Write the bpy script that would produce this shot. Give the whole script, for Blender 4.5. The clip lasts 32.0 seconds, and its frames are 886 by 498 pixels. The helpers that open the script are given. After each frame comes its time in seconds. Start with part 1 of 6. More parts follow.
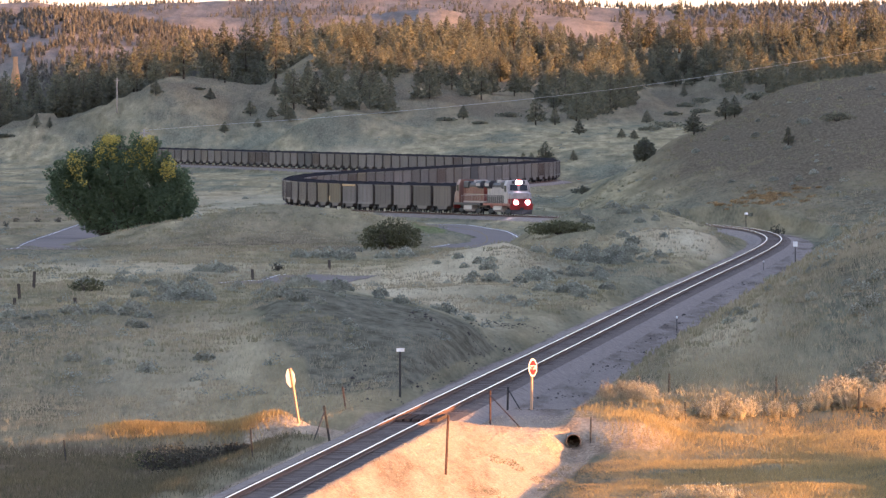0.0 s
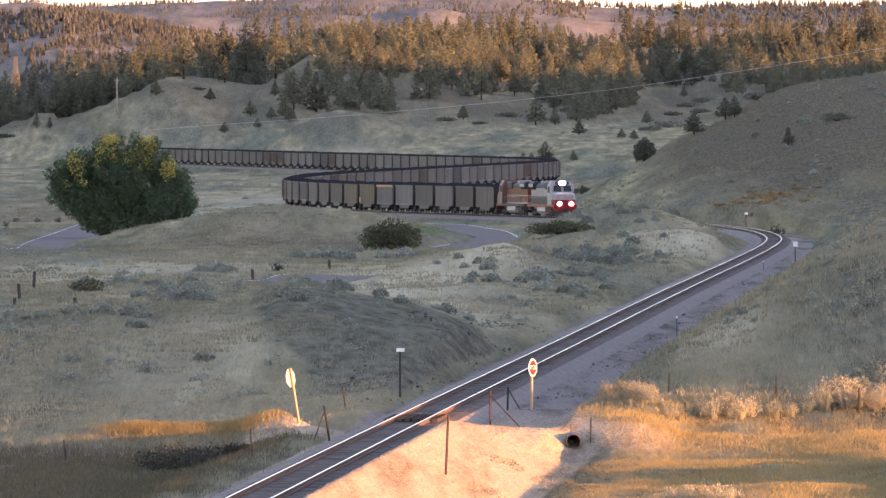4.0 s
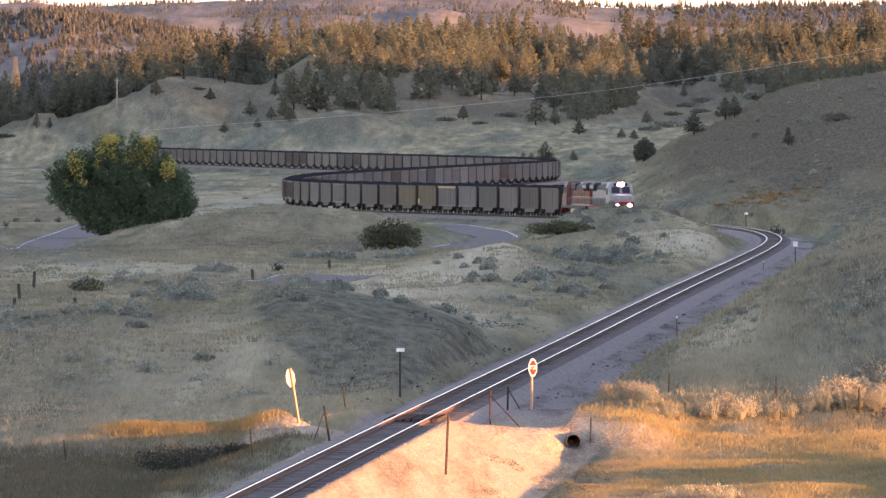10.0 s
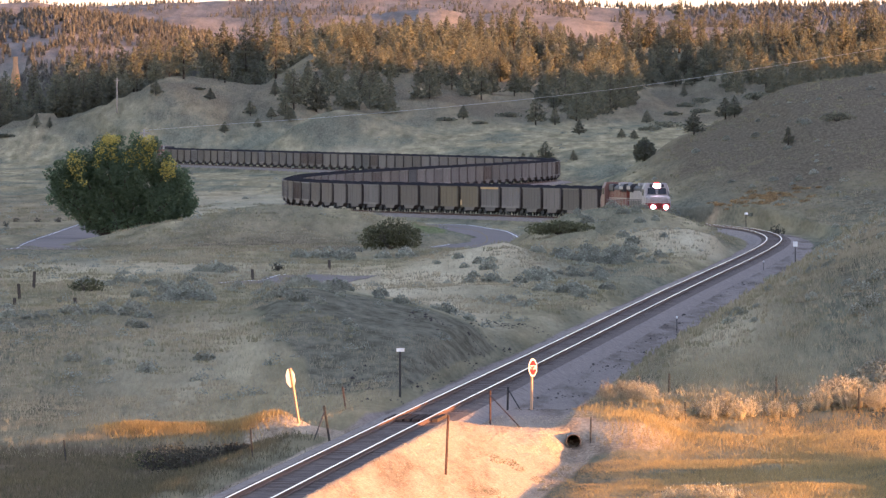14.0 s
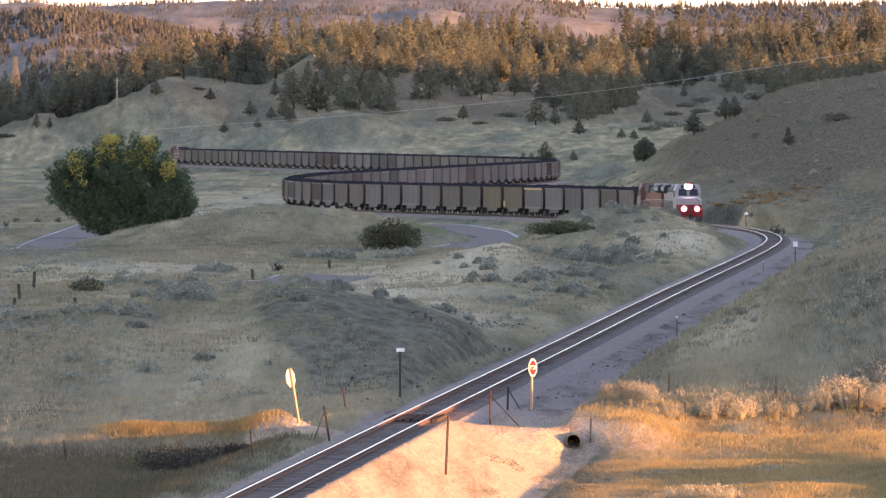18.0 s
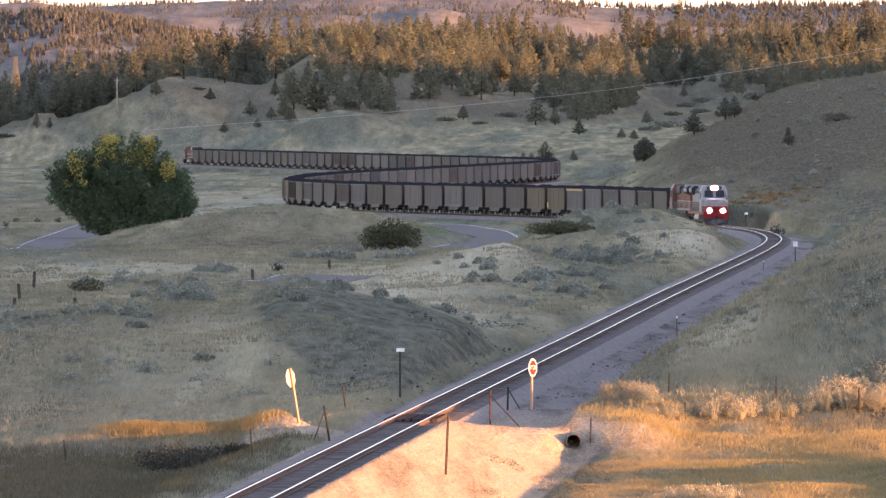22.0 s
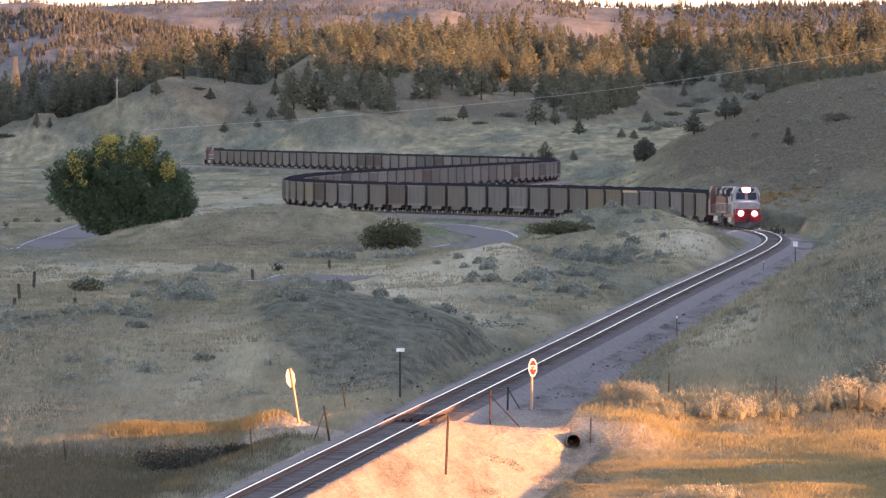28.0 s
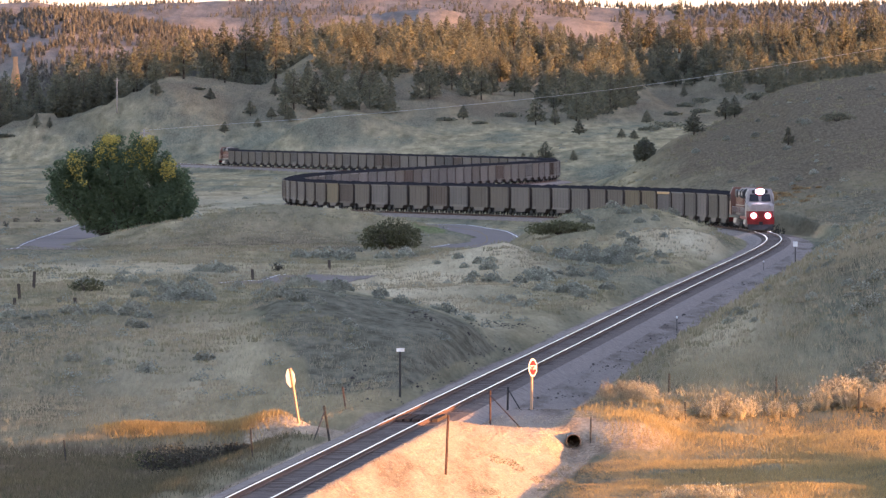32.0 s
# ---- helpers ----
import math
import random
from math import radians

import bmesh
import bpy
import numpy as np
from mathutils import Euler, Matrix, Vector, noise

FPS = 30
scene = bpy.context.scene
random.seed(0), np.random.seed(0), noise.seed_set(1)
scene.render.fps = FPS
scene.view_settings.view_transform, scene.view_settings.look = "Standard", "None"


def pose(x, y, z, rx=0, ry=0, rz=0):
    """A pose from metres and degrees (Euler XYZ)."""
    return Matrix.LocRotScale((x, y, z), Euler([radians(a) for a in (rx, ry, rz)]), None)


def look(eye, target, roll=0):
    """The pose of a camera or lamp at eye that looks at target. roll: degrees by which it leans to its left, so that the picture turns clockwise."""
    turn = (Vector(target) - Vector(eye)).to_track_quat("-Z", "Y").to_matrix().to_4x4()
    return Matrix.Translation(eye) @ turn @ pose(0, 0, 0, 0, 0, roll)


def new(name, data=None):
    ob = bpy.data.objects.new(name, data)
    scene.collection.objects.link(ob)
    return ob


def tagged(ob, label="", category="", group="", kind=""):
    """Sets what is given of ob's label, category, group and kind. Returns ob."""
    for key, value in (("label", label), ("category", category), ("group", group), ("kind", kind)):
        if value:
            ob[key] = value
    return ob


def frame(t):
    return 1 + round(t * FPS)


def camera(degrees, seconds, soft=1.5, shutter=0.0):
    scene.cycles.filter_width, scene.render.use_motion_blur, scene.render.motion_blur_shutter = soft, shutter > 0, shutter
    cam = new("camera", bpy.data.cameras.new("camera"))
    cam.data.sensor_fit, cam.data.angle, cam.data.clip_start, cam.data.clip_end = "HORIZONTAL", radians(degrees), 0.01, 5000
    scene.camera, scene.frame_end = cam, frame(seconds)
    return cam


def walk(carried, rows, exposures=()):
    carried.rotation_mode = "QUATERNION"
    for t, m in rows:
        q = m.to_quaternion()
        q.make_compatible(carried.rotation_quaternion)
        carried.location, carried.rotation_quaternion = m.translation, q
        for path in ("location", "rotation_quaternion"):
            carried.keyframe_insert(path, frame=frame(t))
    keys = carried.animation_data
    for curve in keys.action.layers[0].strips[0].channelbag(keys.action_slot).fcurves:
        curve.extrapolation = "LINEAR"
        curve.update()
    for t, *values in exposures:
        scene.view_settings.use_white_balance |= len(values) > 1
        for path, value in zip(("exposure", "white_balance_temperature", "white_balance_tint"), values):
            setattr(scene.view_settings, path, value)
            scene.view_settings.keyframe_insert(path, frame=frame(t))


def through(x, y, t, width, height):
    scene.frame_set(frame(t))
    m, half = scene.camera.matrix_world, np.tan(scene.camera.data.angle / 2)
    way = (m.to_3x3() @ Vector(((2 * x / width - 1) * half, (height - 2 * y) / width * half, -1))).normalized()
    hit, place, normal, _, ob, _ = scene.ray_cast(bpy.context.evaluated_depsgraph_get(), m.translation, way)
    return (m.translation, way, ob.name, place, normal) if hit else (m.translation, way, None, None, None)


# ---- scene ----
LENS = 4.082
cam = camera(LENS, 32.0, soft=1.4)
EYE = (0.0, 0.0, 12.6)
walk(cam, [(0.0, look(EYE, (0.0, 1000.0, 1.964))), (32.0, look(EYE, (0.0, 1000.0, 1.964)))],
     exposures=[(0.0, 2.37, 5420, 29), (32.0, 2.37, 5420, 29)])

# ---- world and sun: low evening sun from behind on the right ----
SUN_SIDE = 66.0     # degrees from the line of sight, measured to the right behind the camera
SUN_UP = 3.4
world = bpy.data.worlds.new("evening_sky")
scene.world = world
world.use_nodes = True
wn = world.node_tree
wn.nodes.clear()
sky = wn.nodes.new("ShaderNodeTexSky")
sky.sky_type = "NISHITA"
sky.sun_disc = False
sky.sun_elevation = radians(SUN_UP)
sky.sun_rotation = radians(180 - SUN_SIDE)
sky.air_density, sky.dust_density, sky.ozone_density = 1.0, 0.7, 1.0
wbg = wn.nodes.new("ShaderNodeBackground")
wbg.inputs["Strength"].default_value = 0.15
wout = wn.nodes.new("ShaderNodeOutputWorld")
# bright evening haze, strongest along the horizon
wtc = wn.nodes.new("ShaderNodeTexCoord")
wsep = wn.nodes.new("ShaderNodeSeparateXYZ")
wn.links.new(wtc.outputs["Generated"], wsep.inputs[0])
wramp = wn.nodes.new("ShaderNodeValToRGB")
wramp.color_ramp.elements[0].position, wramp.color_ramp.elements[1].position = 0.0, 0.45
wramp.color_ramp.elements[0].color, wramp.color_ramp.elements[1].color = (1.9, 1.5, 1.25, 1), (0.36, 0.38, 0.46, 1)
wn.links.new(wsep.outputs["Z"], wramp.inputs[0])
# the western sky on the sun's side is brighter
wdot = wn.nodes.new("ShaderNodeVectorMath")
wdot.operation = "DOT_PRODUCT"
wn.links.new(wtc.outputs["Generated"], wdot.inputs[0])
wdot.inputs[1].default_value = (math.sin(radians(SUN_SIDE)), -math.cos(radians(SUN_SIDE)), 0.0)
wside = wn.nodes.new("ShaderNodeMapRange")
wside.inputs["From Min"].default_value, wside.inputs["From Max"].default_value = -1.0, 1.0
wside.inputs["To Min"].default_value, wside.inputs["To Max"].default_value = 0.45, 1.75
wn.links.new(wdot.outputs["Value"], wside.inputs["Value"])
whaze = wn.nodes.new("ShaderNodeVectorMath")
whaze.operation = "SCALE"
wn.links.new(wramp.outputs[0], whaze.inputs[0])
wn.links.new(wside.outputs[0], whaze.inputs["Scale"])
wadd = wn.nodes.new("ShaderNodeVectorMath")
wadd.operation = "ADD"
wn.links.new(sky.outputs[0], wadd.inputs[0])
wn.links.new(whaze.outputs[0], wadd.inputs[1])
wn.links.new(wadd.outputs[0], wbg.inputs[0])
wn.links.new(wbg.outputs[0], wout.inputs[0])
sun = new("sun", bpy.data.lights.new("sun", "SUN"))
sun.data.energy, sun.data.angle, sun.data.color = 5.0, radians(0.6), (1.0, 0.45, 0.105)
_a, _e = radians(SUN_SIDE), radians(SUN_UP)
sun.matrix_world = look((math.sin(_a) * math.cos(_e) * 100, -math.cos(_a) * math.cos(_e) * 100, math.sin(_e) * 100), (0, 0, 0))


# ---- materials ----
def mat(name, color, color2=None, rough=0.8, metal=0.0, scale=3.0, bump=0.0, bump_scale=20.0, stretch=(1, 1, 1), vary=0.0, emit=0.0, mid=0.5, spec=0.25):
    """A procedural surface: two colours mixed by noise at two scales, bump and a random tone per object."""
    m = bpy.data.materials.new(name)
    m.use_nodes = True
    nt = m.node_tree
    b = nt.nodes["Principled BSDF"]
    b.inputs["Roughness"].default_value, b.inputs["Metallic"].default_value = rough, metal
    b.inputs["Specular IOR Level"].default_value = spec
    c2 = color2 or tuple(v * 0.7 for v in color)
    tc = nt.nodes.new("ShaderNodeTexCoord")
    mp = nt.nodes.new("ShaderNodeMapping")
    mp.inputs["Scale"].default_value = stretch
    nt.links.new(tc.outputs["Object"], mp.inputs[0])
    n1 = nt.nodes.new("ShaderNodeTexNoise")
    n1.inputs["Scale"].default_value, n1.inputs["Detail"].default_value, n1.inputs["Roughness"].default_value = scale, 6.0, 0.65
    nt.links.new(mp.outputs[0], n1.inputs["Vector"])
    r = nt.nodes.new("ShaderNodeValToRGB")
    r.color_ramp.elements[0].position, r.color_ramp.elements[1].position = mid - 0.18, mid + 0.18
    r.color_ramp.elements[0].color, r.color_ramp.elements[1].color = (*c2, 1), (*color, 1)
    nt.links.new(n1.outputs[0], r.inputs[0])
    out = r.outputs[0]
    if vary:
        oi = nt.nodes.new("ShaderNodeObjectInfo")
        mr = nt.nodes.new("ShaderNodeMapRange")
        mr.inputs["To Min"].default_value, mr.inputs["To Max"].default_value = 1 - vary, 1 + vary
        nt.links.new(oi.outputs["Random"], mr.inputs["Value"])
        vm = nt.nodes.new("ShaderNodeVectorMath")
        vm.operation = "SCALE"
        nt.links.new(out, vm.inputs[0])
        nt.links.new(mr.outputs[0], vm.inputs["Scale"])
        out = vm.outputs[0]
    nt.links.new(out, b.inputs["Base Color"])
    if bump:
        n2 = nt.nodes.new("ShaderNodeTexNoise")
        n2.inputs["Scale"].default_value, n2.inputs["Detail"].default_value = bump_scale, 4.0
        nt.links.new(mp.outputs[0], n2.inputs["Vector"])
        bp = nt.nodes.new("ShaderNodeBump")
        bp.inputs["Strength"].default_value, bp.inputs["Distance"].default_value = min(bump, 1.0), 0.1
        nt.links.new(n2.outputs[0], bp.inputs["Height"])
        nt.links.new(bp.outputs[0], b.inputs["Normal"])
    if emit:
        b.inputs["Emission Color"].default_value = (*color, 1)
        b.inputs["Emission Strength"].default_value = emit
    return m


def leafy(name, color, color2, vary=0.25, through=0.25, spread=0.28):
    """Leaves or needles: every clump of the mesh has its own tone, every tree too."""
    m = mat(name, color, color2, rough=0.8, scale=0.5, vary=vary, spec=0.1)
    nt = m.node_tree
    b = nt.nodes["Principled BSDF"]
    src = b.inputs["Base Color"].links[0].from_socket
    g = nt.nodes.new("ShaderNodeNewGeometry")
    mr = nt.nodes.new("ShaderNodeMapRange")
    mr.inputs["To Min"].default_value, mr.inputs["To Max"].default_value = 1 - spread, 1 + spread
    nt.links.new(g.outputs["Random Per Island"], mr.inputs["Value"])
    vm = nt.nodes.new("ShaderNodeVectorMath")
    vm.operation = "SCALE"
    nt.links.new(src, vm.inputs[0])
    nt.links.new(mr.outputs[0], vm.inputs["Scale"])
    nt.links.new(vm.outputs[0], b.inputs["Base Color"])
    tr = nt.nodes.new("ShaderNodeBsdfTranslucent")
    mix = nt.nodes.new("ShaderNodeMixShader")
    mix.inputs[0].default_value = through
    nt.links.new(vm.outputs[0], tr.inputs[0])
    nt.links.new(b.outputs[0], mix.inputs[1])
    nt.links.new(tr.outputs[0], mix.inputs[2])
    nt.links.new(mix.outputs[0], nt.nodes["Material Output"].inputs[0])
    return m


M_RAIL_TOP = mat("rail_worn_steel", (0.75, 0.72, 0.68), (0.55, 0.52, 0.5), rough=0.28, metal=1.0, scale=2)
M_RAIL = mat("rail_rust", (0.12, 0.065, 0.04), (0.06, 0.035, 0.025), rough=0.85, scale=6)
M_TIE = mat("tie_creosote", (0.085, 0.064, 0.05), (0.045, 0.034, 0.028), rough=0.95, scale=4, spec=0.0)
M_BALLAST = mat("ballast_stone", (0.345, 0.29, 0.24), (0.17, 0.143, 0.12), rough=0.95, scale=2.2, bump=0.9, bump_scale=9, spec=0.0)
M_ASPHALT = mat("asphalt", (0.205, 0.178, 0.154), (0.155, 0.136, 0.119), rough=0.85, scale=0.4, bump=0.2, bump_scale=15, spec=0.0)
M_WHITE = mat("road_white", (0.75, 0.75, 0.72), (0.55, 0.55, 0.53), rough=0.7, scale=2, spec=0.0)
M_YELLOW = mat("road_yellow", (0.26, 0.20, 0.10), (0.18, 0.14, 0.08), rough=0.8, scale=2, spec=0.0)
M_PLANK = mat("crossing_timber", (0.085, 0.065, 0.055), (0.045, 0.036, 0.03), rough=0.95, scale=5, stretch=(4, 1, 4), spec=0.0)
M_BARK = mat("bark", (0.085, 0.07, 0.058), (0.045, 0.037, 0.032), rough=0.95, scale=3, bump=0.5, bump_scale=8)
M_BED = mat("oily_track_bed", (0.205, 0.168, 0.14), (0.095, 0.077, 0.064), rough=0.95, scale=1.6, bump=0.8, bump_scale=9, spec=0.0)
M_CLOD = mat("dark_clods", (0.09, 0.08, 0.072), (0.05, 0.044, 0.04), rough=0.95, scale=2.0, spec=0.0)
M_STONE = mat("pale_gravel_stone", (0.46, 0.38, 0.28), (0.28, 0.23, 0.17), rough=0.95, scale=2.0, spec=0.0)
# pine colours lightened and blued to stand in for distance haze
M_PINE = leafy("pine_needles", (0.178, 0.167, 0.104), (0.122, 0.13, 0.10), through=0.42, spread=0.14)
M_PINE_HAZED = leafy("pine_far", (0.165, 0.155, 0.125), (0.135, 0.132, 0.113), through=0.5, spread=0.06)
M_COTTON = leafy("cottonwood_leaves", (0.145, 0.19, 0.105), (0.10, 0.14, 0.08), vary=0.1, through=0.45, spread=0.18)
M_COTTON_YELLOW = leafy("cottonwood_yellow", (0.46, 0.37, 0.088), (0.28, 0.26, 0.075), vary=0.1, through=0.4)
M_SHRUB = leafy("shrub_leaves", (0.15, 0.148, 0.078), (0.10, 0.105, 0.056))
M_SAGE = leafy("sagebrush_leaves", (0.30, 0.305, 0.238), (0.22, 0.226, 0.178))
M_SUN_PATCH = leafy("rusty_forbs", (0.36, 0.24, 0.11), (0.24, 0.17, 0.085))
M_RABBIT = leafy("rabbitbrush_bloom", (0.46, 0.41, 0.29), (0.26, 0.232, 0.16))
# grass with sunlight's gold put into its colour; the shaded slopes get prairie_blades
M_GRASS_SUNLIT = leafy("dry_grass", (0.35, 0.26, 0.12), (0.24, 0.185, 0.082), vary=0.0, through=0.45, spread=0.18)
M_TUFT_STRAW = leafy("straw_tufts", (0.30, 0.262, 0.175), (0.24, 0.21, 0.14), vary=0.0, spread=0.12)
M_TUFT_OLIVE = leafy("olive_tufts", (0.225, 0.205, 0.125), (0.17, 0.157, 0.095), vary=0.0, spread=0.12)
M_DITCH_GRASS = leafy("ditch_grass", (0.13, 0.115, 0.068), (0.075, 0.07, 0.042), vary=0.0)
M_GRASS_PALE = leafy("prairie_blades", (0.31, 0.272, 0.178), (0.235, 0.208, 0.138), vary=0.0, spread=0.12)
M_BRUSH = leafy("bare_twigs", (0.075, 0.075, 0.055), (0.045, 0.045, 0.036), vary=0.1)
M_STEEL_POST = mat("steel_post", (0.05, 0.045, 0.042), (0.03, 0.028, 0.027), rough=0.7, metal=0.4, scale=8)
M_POST_RUST = mat("post_rust", (0.10, 0.055, 0.04), (0.06, 0.033, 0.026), rough=0.9, scale=8)
M_POST_WOOD = mat("post_wood", (0.08, 0.066, 0.054), (0.045, 0.037, 0.031), rough=0.95, scale=6, stretch=(4, 4, 0.6))
M_POLE = mat("pole_weathered", (0.30, 0.265, 0.23), (0.2, 0.175, 0.15), rough=0.95, scale=4, stretch=(4, 4, 0.5))
M_SIGN_POST = mat("sign_post_wood", (0.44, 0.29, 0.18), (0.32, 0.21, 0.13), rough=0.85, scale=5, stretch=(5, 5, 0.7))
M_SIGN_RED = mat("sign_red", (0.27, 0.012, 0.012), (0.22, 0.01, 0.01), rough=0.6, scale=6)
M_SIGN_WHITE = mat("sign_white", (0.72, 0.71, 0.68), (0.6, 0.59, 0.56), rough=0.6, scale=6)
M_SIGN_BACK = mat("sign_back", (0.62, 0.60, 0.56), (0.5, 0.48, 0.45), rough=0.4, metal=0.5, scale=5)
M_WIRE = mat("wire_metal", (0.55, 0.54, 0.52), rough=0.5, metal=0.6)
M_CULVERT = mat("culvert_steel", (0.11, 0.095, 0.085), (0.06, 0.05, 0.042), rough=0.6, metal=0.6, scale=6)
M_DARK = mat("dark_metal", (0.02, 0.02, 0.021), (0.012, 0.012, 0.013), rough=0.8, scale=3)
M_COAL = mat("coal", (0.036, 0.033, 0.034), (0.018, 0.017, 0.018), rough=0.7, scale=2, bump=1.0, bump_scale=5, spec=0.0)
M_ROCK = mat("sandstone", (0.44, 0.27, 0.15), (0.28, 0.17, 0.10), rough=0.95, scale=0.3, bump=0.8, bump_scale=1.2, spec=0.0)
M_CARS = [mat("car_" + n, c, tuple(v * 0.72 for v in c), rough=0.7, metal=0.15, scale=0.9, stretch=(1, 1, 0.35), vary=0.27)
          for n, c in (("aluminium", (0.102, 0.085, 0.076)), ("tan", (0.09, 0.071, 0.057)), ("pale", (0.165, 0.145, 0.13)),
                       ("brown", (0.085, 0.062, 0.05)), ("ochre", (0.115, 0.085, 0.046)), ("black", (0.035, 0.033, 0.035)))]
# end panels darkened to paint the shade in the gaps between cars
M_CAR_END = mat("car_end_grime", (0.045, 0.037, 0.032), (0.025, 0.021, 0.019), rough=0.85, scale=1.5)
M_YELLOW_STRIP = mat("yellow_strip", (0.33, 0.19, 0.04), (0.25, 0.145, 0.035), rough=0.4, scale=3)
M_LOCO_ORANGE = mat("loco_orange", (0.135, 0.029, 0.017), (0.09, 0.02, 0.013), rough=0.5, scale=1.2)
M_LOCO_RED = mat("loco_red", (0.20, 0.018, 0.018), (0.13, 0.014, 0.013), rough=0.5, scale=1.2)
M_LOCO_SALMON = mat("loco_salmon", (0.165, 0.085, 0.064), (0.12, 0.064, 0.05), rough=0.55, scale=1.5)
M_LOCO_CREAM = mat("loco_cream", (0.33, 0.29, 0.26), (0.25, 0.22, 0.2), rough=0.5, scale=1.5)
M_LOCO_WHITE = mat("loco_silver", (0.33, 0.30, 0.28), (0.23, 0.205, 0.19), rough=0.55, metal=0.1, scale=1.5)
M_LOCO_DARK = mat("loco_dark", (0.035, 0.035, 0.038), (0.02, 0.02, 0.022), rough=0.6, scale=2)
M_GLASS = mat("cab_glass", (0.02, 0.022, 0.025), rough=0.08)
M_LAMP = mat("headlamp_glow", (1.0, 0.80, 0.74), (1.0, 0.80, 0.74), emit=7.0)
M_DITCH = mat("ditch_lamp_glow", (1.0, 0.78, 0.72), (1.0, 0.78, 0.72), emit=150.0)
# red for the rims that stand in for the halo around lit lamps
M_GLOW_RED = mat("lamp_housing_red", (0.5, 0.03, 0.025), (0.4, 0.025, 0.02), rough=0.4)


# ---- plan: the line of the track and the heights of the ground ----
def spline(xs, ys):
    """A natural cubic through the knots; returns a function of arrays."""
    xs, ys = np.array(xs, float), np.array(ys, float)
    n, h = len(xs), np.diff(xs)
    a, rhs = np.zeros((n, n)), np.zeros(n)
    a[0, 0] = a[-1, -1] = 1
    for i in range(1, n - 1):
        a[i, i - 1], a[i, i], a[i, i + 1] = h[i - 1], 2 * (h[i - 1] + h[i]), h[i]
        rhs[i] = 6 * ((ys[i + 1] - ys[i]) / h[i] - (ys[i] - ys[i - 1]) / h[i - 1])
    k = np.linalg.solve(a, rhs)

    def f(q):
        q = np.clip(np.asarray(q, float), xs[0], xs[-1])
        i = np.clip(np.searchsorted(xs, q) - 1, 0, n - 2)
        u, v = xs[i + 1] - q, q - xs[i]
        return (k[i] * u ** 3 + k[i + 1] * v ** 3) / (6 * h[i]) + (ys[i] / h[i] - k[i] * h[i] / 6) * u + (ys[i + 1] / h[i] - k[i + 1] * h[i] / 6) * v
    return f


_raw = spline([-600, 0, 300, 525, 705, 894, 1021, 1141, 1220, 1283, 1330, 1366, 1411, 1460, 1508, 1556, 1604, 1652, 1700, 1748,
               1796, 1828, 1860, 1910, 1960, 2100, 2250, 2380, 2430, 2480, 2530, 2580, 2663, 2800, 3000, 3193, 3335, 3500, 3750, 4300, 6000],
              [-52, -25.3, -11.5, -1.15, 7.4, 16.3, 22.5, 28.3, 31.9, 34.2, 35.0, 35.0, 34.1, 31.5, 27.8, 22.4, 16, 8.15, 0, -8.3,
               -15.1, -18.5, -21.2, -23.2, -22.2, -11.6, 2.2, 14.4, 18.6, 21.4, 22.2, 20.2, 11.9, -5.2, -30.2, -54.1, -72.5, -94, -125, -190, -390])
_grid_d = np.arange(-600, 6001, 4.0)
_gx = _raw(_grid_d)
_gx = np.convolve(np.pad(_gx, 4, mode="edge"), np.ones(9) / 9, "valid")


_gz = np.interp(_grid_d, [-600, 0, 1300, 1366, 1411, 1600, 1740, 1860, 2000, 2470, 3193, 3500, 6000], [0, 0, 0, 0.05, 0.0, -0.3, -0.65, -0.8, -0.45, 0, 0.1, 0.2, 1.0])
_gz = np.convolve(np.pad(_gz, 20, mode="edge"), np.ones(41) / 41, "valid")


def track_x(d):
    return np.interp(d, _grid_d, _gx)


def track_z(d):
    return np.interp(d, _grid_d, _gz)


_arc = np.concatenate([[0], np.cumsum(np.hypot(np.diff(_gx), 4.0))])


def arc_of(d):
    return np.interp(d, _grid_d, _arc)


def at_arc(s):
    d = np.interp(s, _arc, _grid_d)
    return float(track_x(d)), float(d), float(track_z(d))


def sstep(a, b, v):
    t = np.clip((v - a) / (b - a), 0, 1)
    return t * t * (3 - 2 * t)


def bell(v, c, w):
    return np.exp(-((v - c) / w) ** 2)


_lat = np.random.RandomState(7).rand(256, 256)


def vnoise(x, y):
    """Smooth value noise, 0 to 1."""
    xi, yi = np.floor(x).astype(int), np.floor(y).astype(int)
    u, v = x - xi, y - yi
    u, v = u * u * (3 - 2 * u), v * v * (3 - 2 * v)
    p = lambda i, j: _lat[(xi + i) % 256, (yi + j) % 256]
    return (p(0, 0) * (1 - u) + p(1, 0) * u) * (1 - v) + (p(0, 1) * (1 - u) + p(1, 1) * u) * v


def fbm(x, y, octaves=4):
    t, a, s = 0.0, 0.5, 1.0
    for i in range(octaves):
        t = t + a * vnoise(x * s + 17.3 * i, y * s + 9.1 * i)
        a, s = a * 0.5, s * 2.03
    return t


